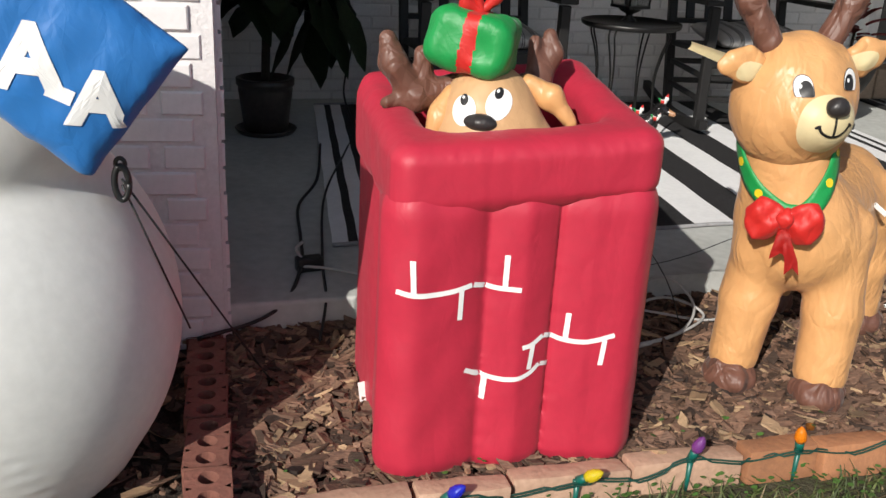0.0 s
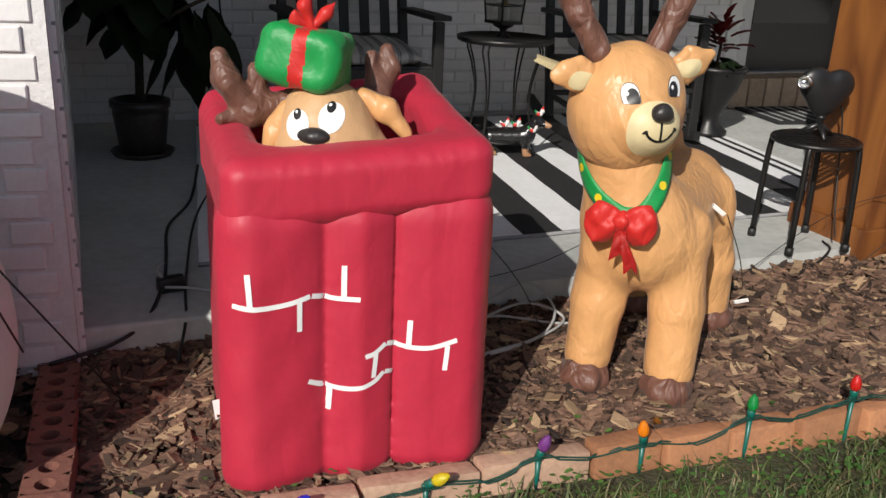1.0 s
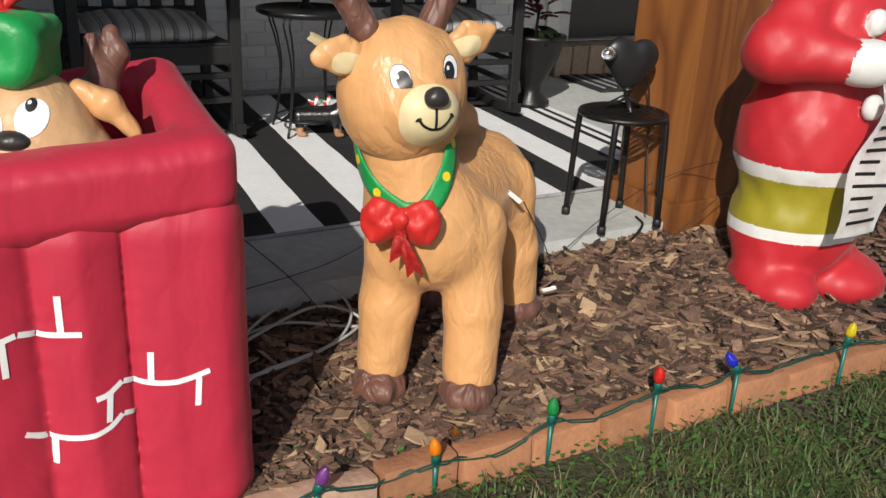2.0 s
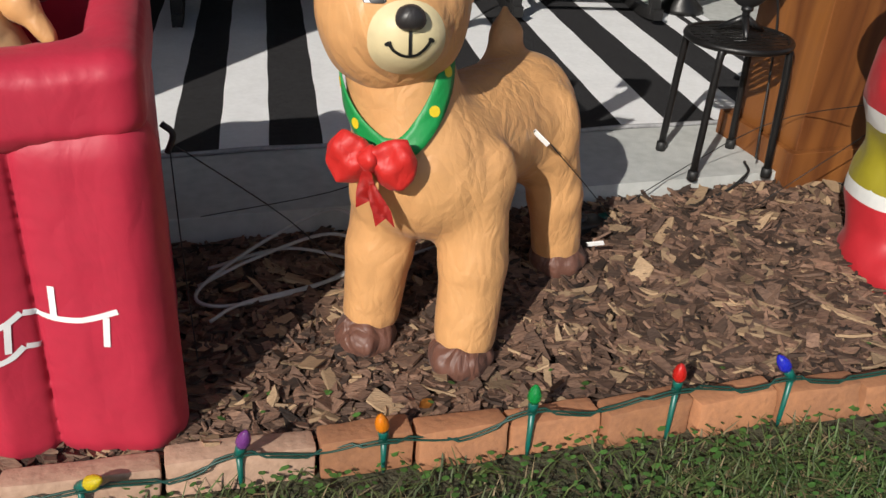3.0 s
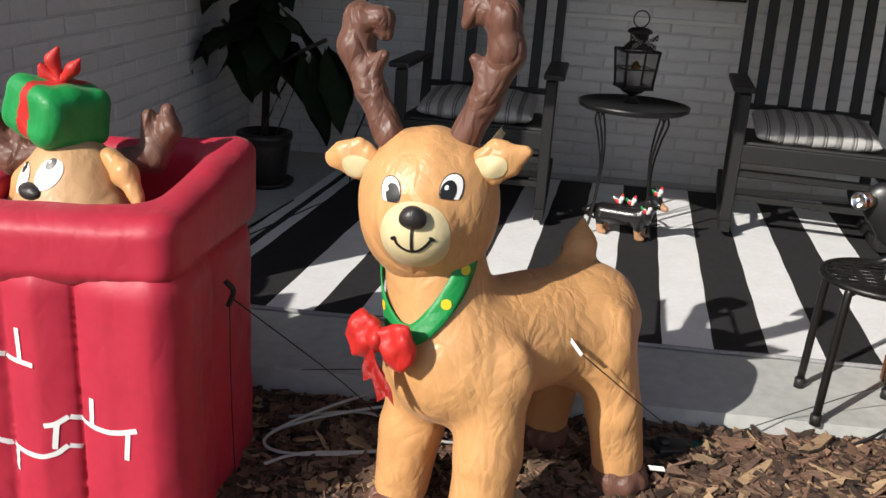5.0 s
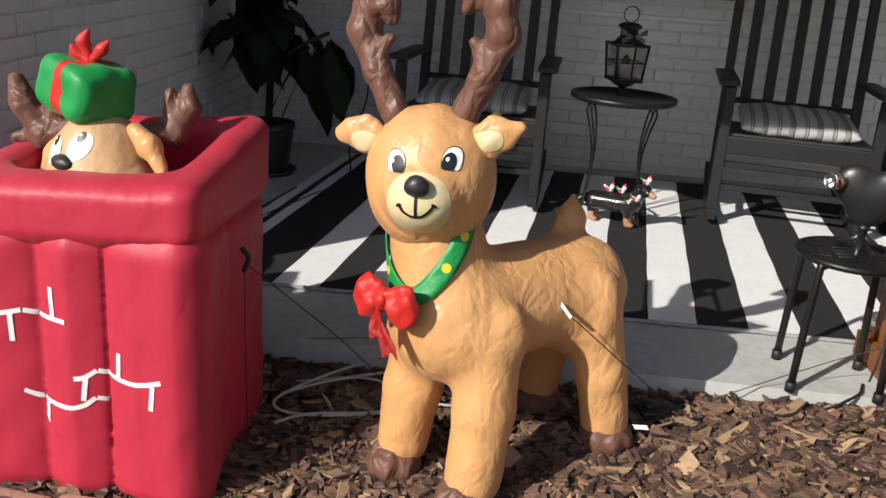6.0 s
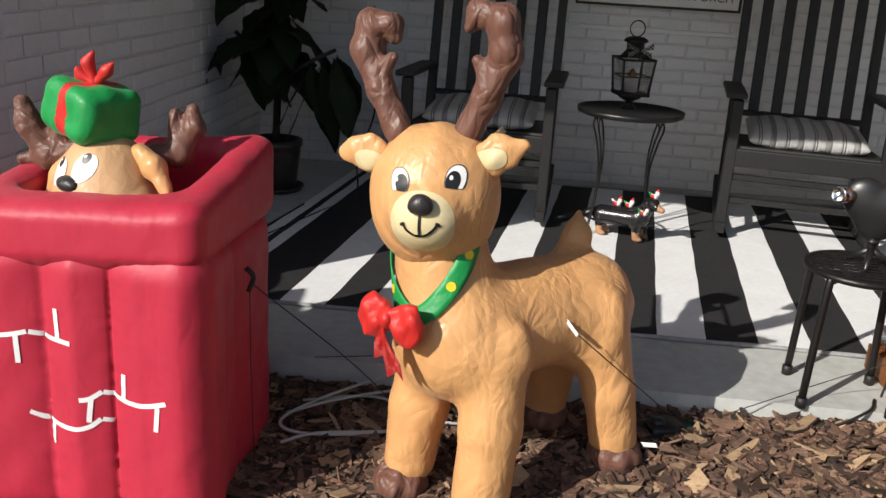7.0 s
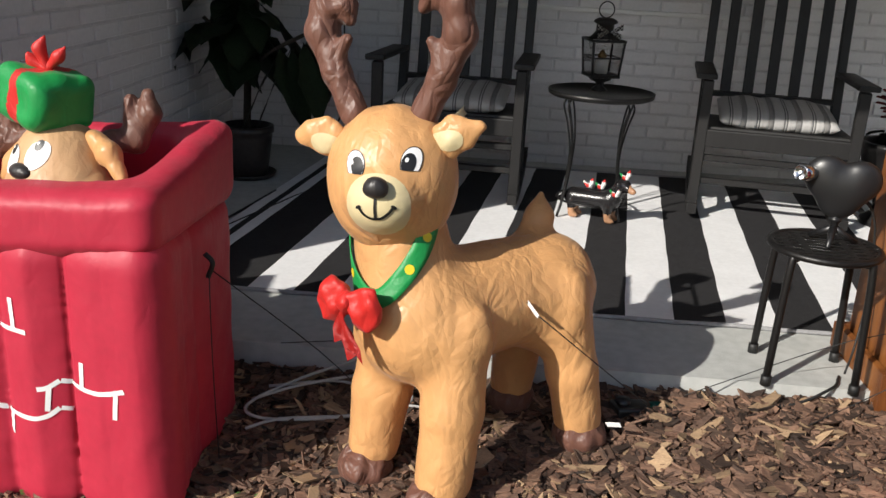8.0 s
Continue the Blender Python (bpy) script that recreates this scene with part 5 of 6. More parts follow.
def popup_deer():
    """The reindeer that looks out of the chimney, with a wrapped present on its head."""
    c = np.array((0.772, 2.862, 0.738))
    t = thing("popup_reindeer", "inflatable reindeer with a present on its head, peeking from the chimney", "inflatable", Matrix.Translation((c[0], c[1], 0.60)))
    def put(name, f, lo, hi, h, mt, label="", kind=None, under=None):
        return link_mesh(name, net_mesh(name, [net(f, c + lo, c + hi, h, kind)]), mt, under or t, label, placed=True)
    head = lambda P: smin(smin(ball(P, c, (0.098, 0.092, 0.096)), ball(P, c + (0.014, -0.028, -0.060), (0.128, 0.100, 0.072)), 0.05), capsule(P, c + (0, 0.02, -0.05), c + (0.02, 0.04, -0.17), 0.075, 0.080), 0.03) + wobble(P, 0.002, 50)
    put("head", head, (-0.16, -0.16, -0.26), (0.18, 0.16, 0.12), 0.0065, TAN2)
    for pts in ([c + (0.080, 0.0, 0.060), c + (0.125, -0.02, 0.035), c + (0.165, -0.045, -0.012)], [c + (-0.080, 0.0, 0.035), c + (-0.100, -0.015, -0.005), c + (-0.125, -0.03, -0.045)]):
        put("ear", lambda P, pts=pts: chain(P, pts, [0.020, 0.025, 0.013]) + wobble(P, 0.003, 80), (-0.18, -0.10, -0.10), (0.21, 0.06, 0.11), 0.006, TAN)
    a = c + (-0.070, 0.03, 0.045)
    b = c + (0.085, 0.06, 0.045)
    def left(P):
        d = chain(P, [a, a + (-0.080, -0.01, -0.022), a + (-0.128, -0.015, 0.050), a + (-0.140, -0.015, 0.095)], [0.028, 0.030, 0.027, 0.018])
        d = smin(d, capsule(P, a + (-0.055, 0, -0.01), a + (-0.068, -0.005, 0.068), 0.022, 0.017), 0.012)
        return smin(d, capsule(P, a + (-0.085, -0.01, -0.02), a + (-0.140, -0.03, -0.030), 0.020, 0.013), 0.012) + wobble(P, 0.0022, 60)
    def right(P):
        d = chain(P, [b, b + (0.040, 0.03, -0.005), b + (0.070, 0.045, 0.060), b + (0.066, 0.05, 0.098)], [0.026, 0.027, 0.024, 0.015])
        return smin(d, capsule(P, b + (0.035, 0.03, 0.0), b + (0.030, 0.035, 0.085), 0.022, 0.015), 0.012) + wobble(P, 0.0022, 60)
    put("antler", left, (-0.27, -0.06, -0.05), (-0.03, 0.10, 0.20), 0.006, BROWN, "crumpled brown nylon antler")
    put("antler", right, (0.03, 0.0, -0.05), (0.21, 0.18, 0.20), 0.006, BROWN, "crumpled brown nylon antler")
    T = np.array(Matrix.Rotation(radians(9), 3, "Y")) @ np.array(Matrix.Rotation(radians(-24), 3, "Z"))
    g0 = c + (-0.036, 0.012, 0.140)
    def gift(P):
        q = (P - g0) @ T
        return rbox(q, (0, 0, 0), (0.086, 0.076, 0.060), 0.032) + wobble(P, 0.005, 60)
    kind = lambda M: np.where(np.abs(((M - g0) @ T)[:, 0] - 0.004) < 0.0145, 1, 0)
    box_ = put("present", gift, (-0.17, -0.14, 0.03), (0.12, 0.16, 0.26), 0.005, [GREEN, BRIGHT], "green nylon present with a red ribbon", kind)
    q0 = g0 + np.array((0.012, 0.0, 0.058))
    for pts, rs in (([(0, 0, 0), (-0.016, 0, 0.042), (-0.002, 0, 0.066)], [0.010, 0.012, 0.005]), ([(0, 0, 0), (0.028, 0, 0.028), (0.044, 0, 0.048)], [0.009, 0.011, 0.004]),
                    ([(0, 0, 0), (-0.032, 0, 0.014), (-0.036, -0.01, 0.030)], [0.010, 0.012, 0.006])):
        f = lambda P, pts=pts, rs=rs: chain(P - q0, pts, rs)
        link_mesh("bow_strand", net_mesh("bow_strand", [net(f, q0 - 0.06, q0 + 0.09, 0.005)]), BRIGHT, box_, placed=True)
    way = np.array((0.40, 0.916, 0.0))
    def deco(name, o, lift, mt, under, rings=6):
        return link_mesh(name, net_mesh(name, [patch(head, [np.array(p) - way * 0.25 for p in o], way, 0, lift, rings)]), mt, under, placed=True)
    side = np.array((0.916, -0.40, 0.0))
    def oval(u, z, ru, rz, n=24):
        return [c + side * (u + ru * math.cos(2 * math.pi * k / n)) + np.array((0, 0, z + rz * math.sin(2 * math.pi * k / n))) for k in range(n)]
    for u, z in ((-0.030, 0.022), (0.036, 0.038)):
        eye = deco("eye", oval(u, z - 0.004, 0.0245, 0.0285), 0.0022, PRINT, t)
        deco("pupil", oval(u - 0.002, z + 0.016, 0.0085, 0.0105, 16), 0.0034, INK, eye, 3)
        deco("glint", oval(u - 0.004, z + 0.020, 0.003, 0.003, 8), 0.0044, PRINT, eye, 2)
    nc = c + np.array((0.004, 0, -0.002)) + side * 0.002 - way * 0.100
    put("nose", lambda P: ball((P - nc) @ np.stack([side, way, (0, 0, 1)], -1), (0, 0, 0), (0.035, 0.022, 0.018)) + wobble(P, 0.002, 110), (-0.12, -0.16, -0.04), (0.07, -0.03, 0.05), 0.0045, NOSE, "dark padded nose")


def snowman():
    c = np.array((-0.215, 2.74, 0.0))
    f = lambda P: smin(smin(ball(P, c + (-0.015, 0, 0.360), (0.385, 0.37, 0.425)), ball(P, c + (0.02, -0.02, 0.80), (0.275, 0.27, 0.225)), 0.03), ball(P, c + (0, 0, 0.07), (0.25, 0.25, 0.07)), 0.05) \
        + 0.0025 * np.sin(P[..., 2] * 190) * np.exp(-np.abs(P[..., 0] - c[0] - 0.10 - 0.25 * (0.35 - P[..., 2])) / 0.02) * (P[..., 1] < 2.7)
    ob = link_mesh("inflatable_snowman", net_mesh("inflatable_snowman", [net(f, c + (-0.42, -0.42, -0.01), c + (0.42, 0.42, 1.08), 0.012)]), WHITE_N)
    tagged(ob, "large white inflatable nylon snowman standing on the mulch", "inflatable")
    # the blue puffed panel with letters that it holds
    e1 = np.array((0.79, 0.0, -0.61))
    e2 = np.array((0.61, 0.05, 0.79))
    e1 /= np.linalg.norm(e1)
    e2 = e2 - e1 * (e1 @ e2)
    e2 /= np.linalg.norm(e2)
    e3 = np.cross(e1, e2)
    g0 = np.array((-0.012, 2.440, 0.945))
    hw, hh = 0.20, 0.118
    def puffy(P):
        q = P - g0
        a, b, d = q @ e1, q @ e2, q @ e3
        u, w = np.clip(np.abs(a) / hw, 0, 1.3), np.clip(np.abs(b) / hh, 0, 1.3)
        th = 0.046 * np.sqrt(np.clip(1 - u ** 2.6, 0, 1) * np.clip(1 - w ** 2.6, 0, 1)) + 0.006
        e = np.maximum(np.abs(a) - hw * (1 - 0.10 * (1 - w) ** 2 * 0), np.abs(b) - hh)
        return np.maximum((np.abs(d) - th) * 0.7, e) - 0.004 + wobble(P, 0.003, 60)
    t = thing("blue_banner", "puffed blue nylon banner with white letters on the snowman", "banner", Matrix.Translation(tuple(g0)))
    link_mesh("panel", net_mesh("panel", [net(puffy, g0 - 0.30, g0 + 0.30, 0.008)]), BLUE, t, placed=True)
    way = e3 if e3[1] > 0 else -e3
    M = Matrix((e1, e2, -way)).transposed()
    for text, a, b, sz, turn in (("A", 0.048, -0.016, 0.125, 30), ("-", 0.102, -0.022, 0.10, 12), ("A", 0.150, -0.010, 0.104, 30), ("-", -0.014, -0.026, 0.10, 12)):
        cu = bpy.data.curves.new("lettering", "FONT")
        cu.body, cu.size, cu.align_x, cu.align_y, cu.offset = text, sz, "CENTER", "CENTER", 0.006
        tmp = new("lettering_tmp", cu)
        me = bpy.data.meshes.new_from_object(tmp.evaluated_get(bpy.context.evaluated_depsgraph_get()))
        bpy.data.objects.remove(tmp)
        me.materials.clear()
        bm = bmesh.new()
        bm.from_mesh(me)
        bmesh.ops.triangulate(bm, faces=bm.faces[:])
        bmesh.ops.subdivide_edges(bm, edges=bm.edges[:], cuts=3, use_grid_fill=True)
        bm.transform(Matrix.Rotation(radians(turn), 4, "Z"))
        P = np.array([g0 + (a + v.co.x) * e1 + (b + v.co.y) * e2 - way * 0.12 for v in bm.verts])
        H = cast(puffy, P, way, 0.2) - way * 0.002
        for v, p in zip(bm.verts, H):
            v.co = p
        part("letter", bm, PRINT, t, "white printed letter", placed=True, smooth=False)


def suit_figure():
    """The red suited inflatable figure beside the post, without its head."""
    c = np.array((2.885, 3.130, 0.0))
    torso = lambda P: smin(smin(ball(P, c + (0, 0, 0.53), (0.225, 0.20, 0.24)), ball(P, c + (0, 0.0, 0.82), (0.185, 0.165, 0.22)), 0.06), ball(P, c + (0, 0, 0.27), (0.205, 0.18, 0.20)), 0.05)
    legs = lambda P: np.minimum(smin(capsule(P, c + (-0.09, 0, 0.26), c + (-0.10, -0.03, 0.12), 0.11, 0.10), ball(P, c + (-0.10, -0.06, 0.09), (0.115, 0.15, 0.085)), 0.03),
                                smin(capsule(P, c + (0.10, 0, 0.26), c + (0.12, -0.03, 0.12), 0.11, 0.10), ball(P, c + (0.15, -0.07, 0.09), (0.15, 0.15, 0.085)), 0.03))
    arm = lambda P: smin(chain(P, [c + (-0.12, -0.02, 0.93), c + (-0.235, -0.05, 0.80), c + (-0.085, -0.20, 0.785)], [0.085, 0.085, 0.058], 0.04),
                         chain(P, [c + (0.15, -0.02, 0.93), c + (0.26, -0.05, 0.78), c + (0.12, -0.19, 0.80)], [0.085, 0.085, 0.058], 0.04), 0.01)
    cuff = lambda P: np.minimum(capsule(P, c + (-0.085, -0.20, 0.785), c + (-0.055, -0.213, 0.785), 0.064), capsule(P, c + (0.13, -0.18, 0.80), c + (0.105, -0.195, 0.80), 0.064))
    hand = lambda P: np.minimum(smin(capsule(P, c + (-0.03, -0.22, 0.785), c + (0.04, -0.235, 0.765), 0.048, 0.040), capsule(P, c + (0.0, -0.225, 0.80), c + (0.045, -0.24, 0.865), 0.022, 0.012), 0.015),
                                capsule(P, c + (0.10, -0.20, 0.80), c + (0.06, -0.22, 0.80), 0.044, 0.036))
    collar = lambda P: ball(P, c + (0, 0, 1.03), (0.115, 0.11, 0.055))
    buttons = lambda P: np.minimum(ball(P, c + (-0.012, -0.165, 0.885), (0.034, 0.024, 0.038)), ball(P, c + (0.0, -0.200, 0.66), (0.034, 0.024, 0.038)))
    w = lambda P: wobble(P, 0.004, 50)
    red = lambda P: smin(smin(torso(P), legs(P), 0.03), arm(P), 0.015) + w(P)
    allf = [red, cuff, hand, collar, buttons]
    whole = lambda P: np.minimum.reduce([g(P) for g in allf])
    def kind(M):
        k = np.stack([g(M) for g in allf]).argmin(0)
        out = np.array([0, 1, 3, 1, 1])[k]
        inb = (k == 0) & (arm(M) > 0.01)
        z = M[:, 2]
        out[inb & (z > 0.245) & (z < 0.285)] = 1
        out[inb & (z >= 0.285) & (z < 0.425)] = 2
        out[inb & (z >= 0.425) & (z < 0.475)] = 1
        return out
    me = net_mesh("inflatable_figure", [net(whole, c + (-0.40, -0.34, 0.0), c + (0.40, 0.28, 1.10), 0.009, kind)])
    tagged(link_mesh("inflatable_figure", me, [SUIT, WHITE_N, LIME, GLOVE]), "red suited inflatable figure with white trim beside the post", "inflatable")
    p = thing("paper_list", "long creased white paper list with dark writing", "paper", Matrix.Translation(tuple(c + (0.035, -0.275, 0.72))))
    bm = bmesh.new()
    rows = []
    for i in range(17):
        t = i / 16
        rows.append([bm.verts.new((s * 0.085 - 0.095 * t, 0.010 * math.sin(5 * t + s) + 0.012 * s * math.sin(9 * t), -0.40 * t)) for s in (-1, -0.5, 0, 0.5, 1)])
    for a, b in zip(rows, rows[1:]):
        for i in range(4):
            bm.faces.new((a[i], a[i + 1], b[i + 1], b[i]))
    bmesh.ops.solidify(bm, geom=bm.faces[:], thickness=0.002)
    part("sheet", bm, PAPER, p)
    rnd = random.Random(3)
    for i in range(11):
        t = 0.06 + 0.082 * i
        a, b = -0.065, -0.065 + rnd.uniform(0.06, 0.12)
        bm = bmesh.new()
        row = []
        for k in range(5):
            x = a + (b - a) * k / 4
            s = x / 0.085
            y = 0.010 * math.sin(5 * t + s) + 0.012 * s * math.sin(9 * t) - 0.004
            row.append((bm.verts.new((x - 0.095 * t, y, -0.40 * t)), bm.verts.new((x - 0.095 * t, y, -0.40 * t - 0.010))))
        for (u, d), (u2, d2) in zip(row, row[1:]):
            bm.faces.new((u, d, d2, u2))
        part("writing_bar", bm, INK, p)


# ---------------------------------------------------------------- yard
def edging():
    e = thing("garden_edging", "row of orange and buff edging stones between mulch and lawn", "edging", Matrix.Translation((1.6, 2.62, 0)), kind="structure")
    rnd = random.Random(11)
    x = -0.9
    while x < 4.4:
        l = rnd.uniform(0.17, 0.27)
        xm = x + l / 2
        bm = bmesh.new()
        box(bm, (0, 0, 0), (l - 0.008, 0.058, 0.085), None, 0.008, 2)
        bmesh.ops.subdivide_edges(bm, edges=[q for q in bm.edges if q.calc_length() > 0.06], cuts=3, use_grid_fill=True)
        for v in bm.verts:
            v.co += Vector(noise.noise_vector(v.co * 22 + Vector((x * 9, 0, 0)))) * 0.005
        m = Matrix.Translation((xm, edge_y(xm) + rnd.uniform(-0.008, 0.008), 0.016 + rnd.uniform(-0.006, 0.008))) @ pose(0, 0, 0, rnd.uniform(-9, -1), rnd.uniform(-2.5, 2.5), 6 + rnd.uniform(-3, 3))
        bm.transform(m)
        part("edging_stone", bm, EDGE2 if xm < 1.28 else EDGE, e, placed=True, sharp=40)
        x += l


def cored_bricks():
    """Red bricks with core holes, laid in a line from the wall to the edging."""
    for k in range(5):
        t = thing("cored_brick", "red clay brick with core holes lying in the mulch", "brick", Matrix.Translation((0.150 + 0.016 * (4 - k), 2.50 + 0.185 * k, 0.03)) @ pose(0, 0, 0, random.uniform(-2, 2), 0, 3 + random.uniform(-3, 3)), group="line of cored bricks")
        bm = bmesh.new()
        # three cells, each a plate round a round well
        L, W, H, n = 0.178, 0.088, 0.062, 20
        for y in (-L / 3, 0.0, L / 3):
            top, rim, low = [], [], []
            for i in range(n):
                an = 2 * math.pi * (i + 0.5) / n
                ca, sa = math.cos(an), math.sin(an)
                k = min(W / 2 / max(abs(ca), 1e-6), L / 6 / max(abs(sa), 1e-6))
                top.append(bm.verts.new((ca * k, y + sa * k, H)))
                rim.append(bm.verts.new((ca * 0.020, y + sa * 0.020, H)))
                low.append(bm.verts.new((ca * 0.019, y + sa * 0.019, 0.012)))
            for i in range(n):
                j = (i + 1) % n
                bm.faces.new((top[i], top[j], rim[j], rim[i]))
                bm.faces.new((rim[i], rim[j], low[j], low[i]))
            bm.faces.new(low)
        for sx in (-1, 1):
            box(bm, (sx * (W / 2 - 0.001), 0, H / 2 - 0.001), (0.004, L, H - 0.003))
        for sy in (-1, 1):
            box(bm, (0, sy * (L / 2 - 0.001), H / 2 - 0.001), (W, 0.004, H - 0.003))
        bmesh.ops.remove_doubles(bm, verts=bm.verts[:], dist=0.0004)
        part("brick_body", bm, CORED, t, smooth=False)


def chips():
    rng = np.random.RandomState(4)
    def lay(name, count, mt, ls, label, seed_clear):
        V, F, n = [], [], 0
        while n < count:
            x = rng.uniform(-0.3, 4.2) if rng.rand() < 0.25 else rng.uniform(0.2, 2.9)
            a, b = edge_y(x) + 0.03, house_y(x, 3.42) - 0.005
            y = a + (b - a) * rng.rand()
            n += 1
            l = ls[0] + (ls[1] - ls[0]) * rng.rand() ** 2.6
            w, h = l * rng.uniform(0.2, 0.65), rng.uniform(0.003, 0.008)
            if l > 0.06:
                w = l * rng.uniform(0.08, 0.42)
            m = Matrix.Translation((x, y, mulch_z(x, y) + rng.uniform(-0.004, 0.012))) @ pose(0, 0, 0, rng.normal(0, 16), rng.normal(0, 14), rng.uniform(0, 360))
            k = len(V)
            t1, t2, sk = rng.uniform(0.5, 1.0), rng.uniform(0.3, 0.9), rng.uniform(-0.3, 0.3) * l
            for px, py in ((-l / 2, -w / 2), (l * 0.1 * t1, -w / 2 * 1.1), (l / 2, -w / 2 * t2), (l / 2 * t1, w / 2 * t2), (-l * 0.05, w / 2), (-l / 2 * t1, w / 2 * t1)):
                bend = 0.12 * l * (px / l) ** 2 * 4 * rng.uniform(0, 0.5)
                V.append(m @ Vector((px, py + sk * (px / l) * 0.3, h / 2 + bend)))
                V.append(m @ Vector((px * 0.96, py * 0.94, -h / 2 + bend)))
            F.append([k + 2 * i for i in range(6)])
            F.append([k + 2 * i + 1 for i in range(6)][::-1])
            for i in range(6):
                j = (i + 1) % 6
                F.append([k + 2 * i, k + 2 * i + 1, k + 2 * j + 1, k + 2 * j])
        me = bpy.data.meshes.new(name)
        me.from_pydata([tuple(v) for v in V], [], F)
        tagged(link_mesh(name, me, mt, smooth=False), label, "mulch", kind="stuff")
    lay("bark_chips", 15000, CHIP, (0.012, 0.100), "brown bark mulch chips strewn over the bed", 0)
    lay("wood_splinters", 1300, CHIPL, (0.02, 0.14), "pale wood splinters among the bark mulch", 0)


def lawn():
    rng = np.random.RandomState(8)
    def blades(name, count, mt, hs, label, cat):
        V, F = [], []
        for _ in range(count):
            x = rng.uniform(0.3, 4.2)
            y = edge_y(x) - 0.03 - abs(rng.normal(0, 0.33)) - rng.uniform(0, 0.25)
            if y < 1.3:
                continue
            if noise.noise((x * 3.4, y * 3.4, 5.0)) < -0.04 and rng.rand() < 0.72:
                continue
            h, w = rng.uniform(*hs), rng.uniform(0.0016, 0.0038)
            a, lean = rng.uniform(0, 2 * math.pi), rng.uniform(0.3, 2.2)
            dx, dy = math.cos(a), math.sin(a)
            k = len(V)
            for t in (0, 0.5, 1.0):
                r = lean * h * t * t
                cx, cy, cz = x + dx * r, y + dy * r, -0.012 + h * (t - 0.28 * lean * t * t)
                ww = w * (1 - 0.85 * t)
                V.append((cx - dy * ww, cy + dx * ww, cz))
                V.append((cx + dy * ww, cy - dx * ww, cz))
            F += [(k, k + 1, k + 3, k + 2), (k + 2, k + 3, k + 5, k + 4)]
        me = bpy.data.meshes.new(name)
        me.from_pydata(V, [], F)
        tagged(link_mesh(name, me, mt), label, cat, kind="stuff")
    blades("grass", 34000, GRASS, (0.015, 0.062), "short green grass of the lawn", "grass")
    blades("dry_grass", 8000, DRY, (0.012, 0.05), "dry straw coloured grass in the lawn", "grass")
    V, F = [], []
    for _ in range(2600):
        x = rng.uniform(0.3, 3.8)
        y = edge_y(x) - 0.02 - abs(rng.normal(0, 0.3))
        z = rng.uniform(0.0, 0.025)
        if rng.rand() < 0.02:
            y, z = edge_y(x) + 0.05 + rng.uniform(0, 0.1), 0.05
        r, a, tl = rng.uniform(0.004, 0.009), rng.uniform(0, 6.28), rng.uniform(-0.5, 0.5)
        k = len(V)
        for i in range(6):
            b = a + i * math.pi / 3
            V.append((x + r * math.cos(b), y + r * 0.8 * math.sin(b), z + tl * r * math.cos(b)))
        F.append(tuple(range(k, k + 6)))
    me = bpy.data.meshes.new("clover")
    me.from_pydata(V, [], F)
    tagged(link_mesh("clover", me, WEED, smooth=False), "small round weed leaves in the lawn", "weeds", kind="stuff")


def light_string():
    spots = [("blue", 0.655, 0.100, (40, 20)), ("yellow", 0.938, 0.098, (50, 25)), ("purple", 1.197, 0.112, (15, 10)), ("orange", 1.452, 0.112, (-8, 6)), ("green", 1.730, 0.140, (0, 2)),
             ("red", 2.018, 0.158, (-3, 4)), ("blue", 2.266, 0.155, (-35, -10)), ("yellow", 2.64, 0.160, (5, 5)), ("orange", 3.0, 0.15, (10, -8))]
    for i, (col, x, z, (ry, rx)) in enumerate(spots):
        y = edge_y(x) - 0.034
        s = thing("light_stake", col + " holiday bulb on a green plastic garden stake", "light", Matrix.Translation((x, y, -0.015)), group="garden light stakes")
        zb = z + 0.015
        bm = tubed([(0, 0, 0.0), (0, 0, 0.02), (0, 0, zb - 0.055)], [0.003, 0.005, 0.0065], 6)
        box(bm, (0, 0, zb - 0.048), (0.019, 0.010, 0.012), None, 0.002, 1)
        part("stake", bm, STAKE, s)
        tilt = Matrix.Translation((0, 0, zb - 0.045)) @ pose(0, 0, 0, rx, ry, 0)
        bm = lathed([(0.0, 0), (0.0095, 0.0), (0.010, 0.018), (0.008, 0.021), (0.0, 0.021)], 12)
        bm.transform(tilt)
        part("socket", bm, STAKE, s)
        bm = lathed([(0.0, 0.019), (0.0095, 0.020), (0.0135, 0.030), (0.0125, 0.042), (0.008, 0.054), (0.003, 0.060), (0.0, 0.061)], 14)
        bm.transform(tilt)
        part("bulb", bm, BULBS[col], s, "faceted " + col + " plastic bulb")
    pts = [Vector((-0.3, edge_y(-0.3) - 0.02, 0.06))]
    for col, x, z, t in spots:
        pts.append(Vector((x, edge_y(x) - 0.041, z - 0.045)))
        pts.append(Vector((x + 0.14, edge_y(x + 0.14) - 0.034, z - 0.066)))
    off = Vector((0, 0.004, 0.004))
    bm = bmesh.new()
    tube(bm, smooth_path(pts, 6), 0.0022, 6)
    tube(bm, [p + off * (1 if int(i / 4) % 2 else -1) for i, p in enumerate(smooth_path(pts, 6))], 0.0022, 6)
    w = part("light_string_wire", bm, WIRE_G)
    tagged(w, "twisted dark green wire of the holiday lights along the edging", "wire")


def cable(name, label, pts, r, mt, curved=8):
    tagged(part(name, tubed(pts, r, 6, curved), mt), label, "cable")


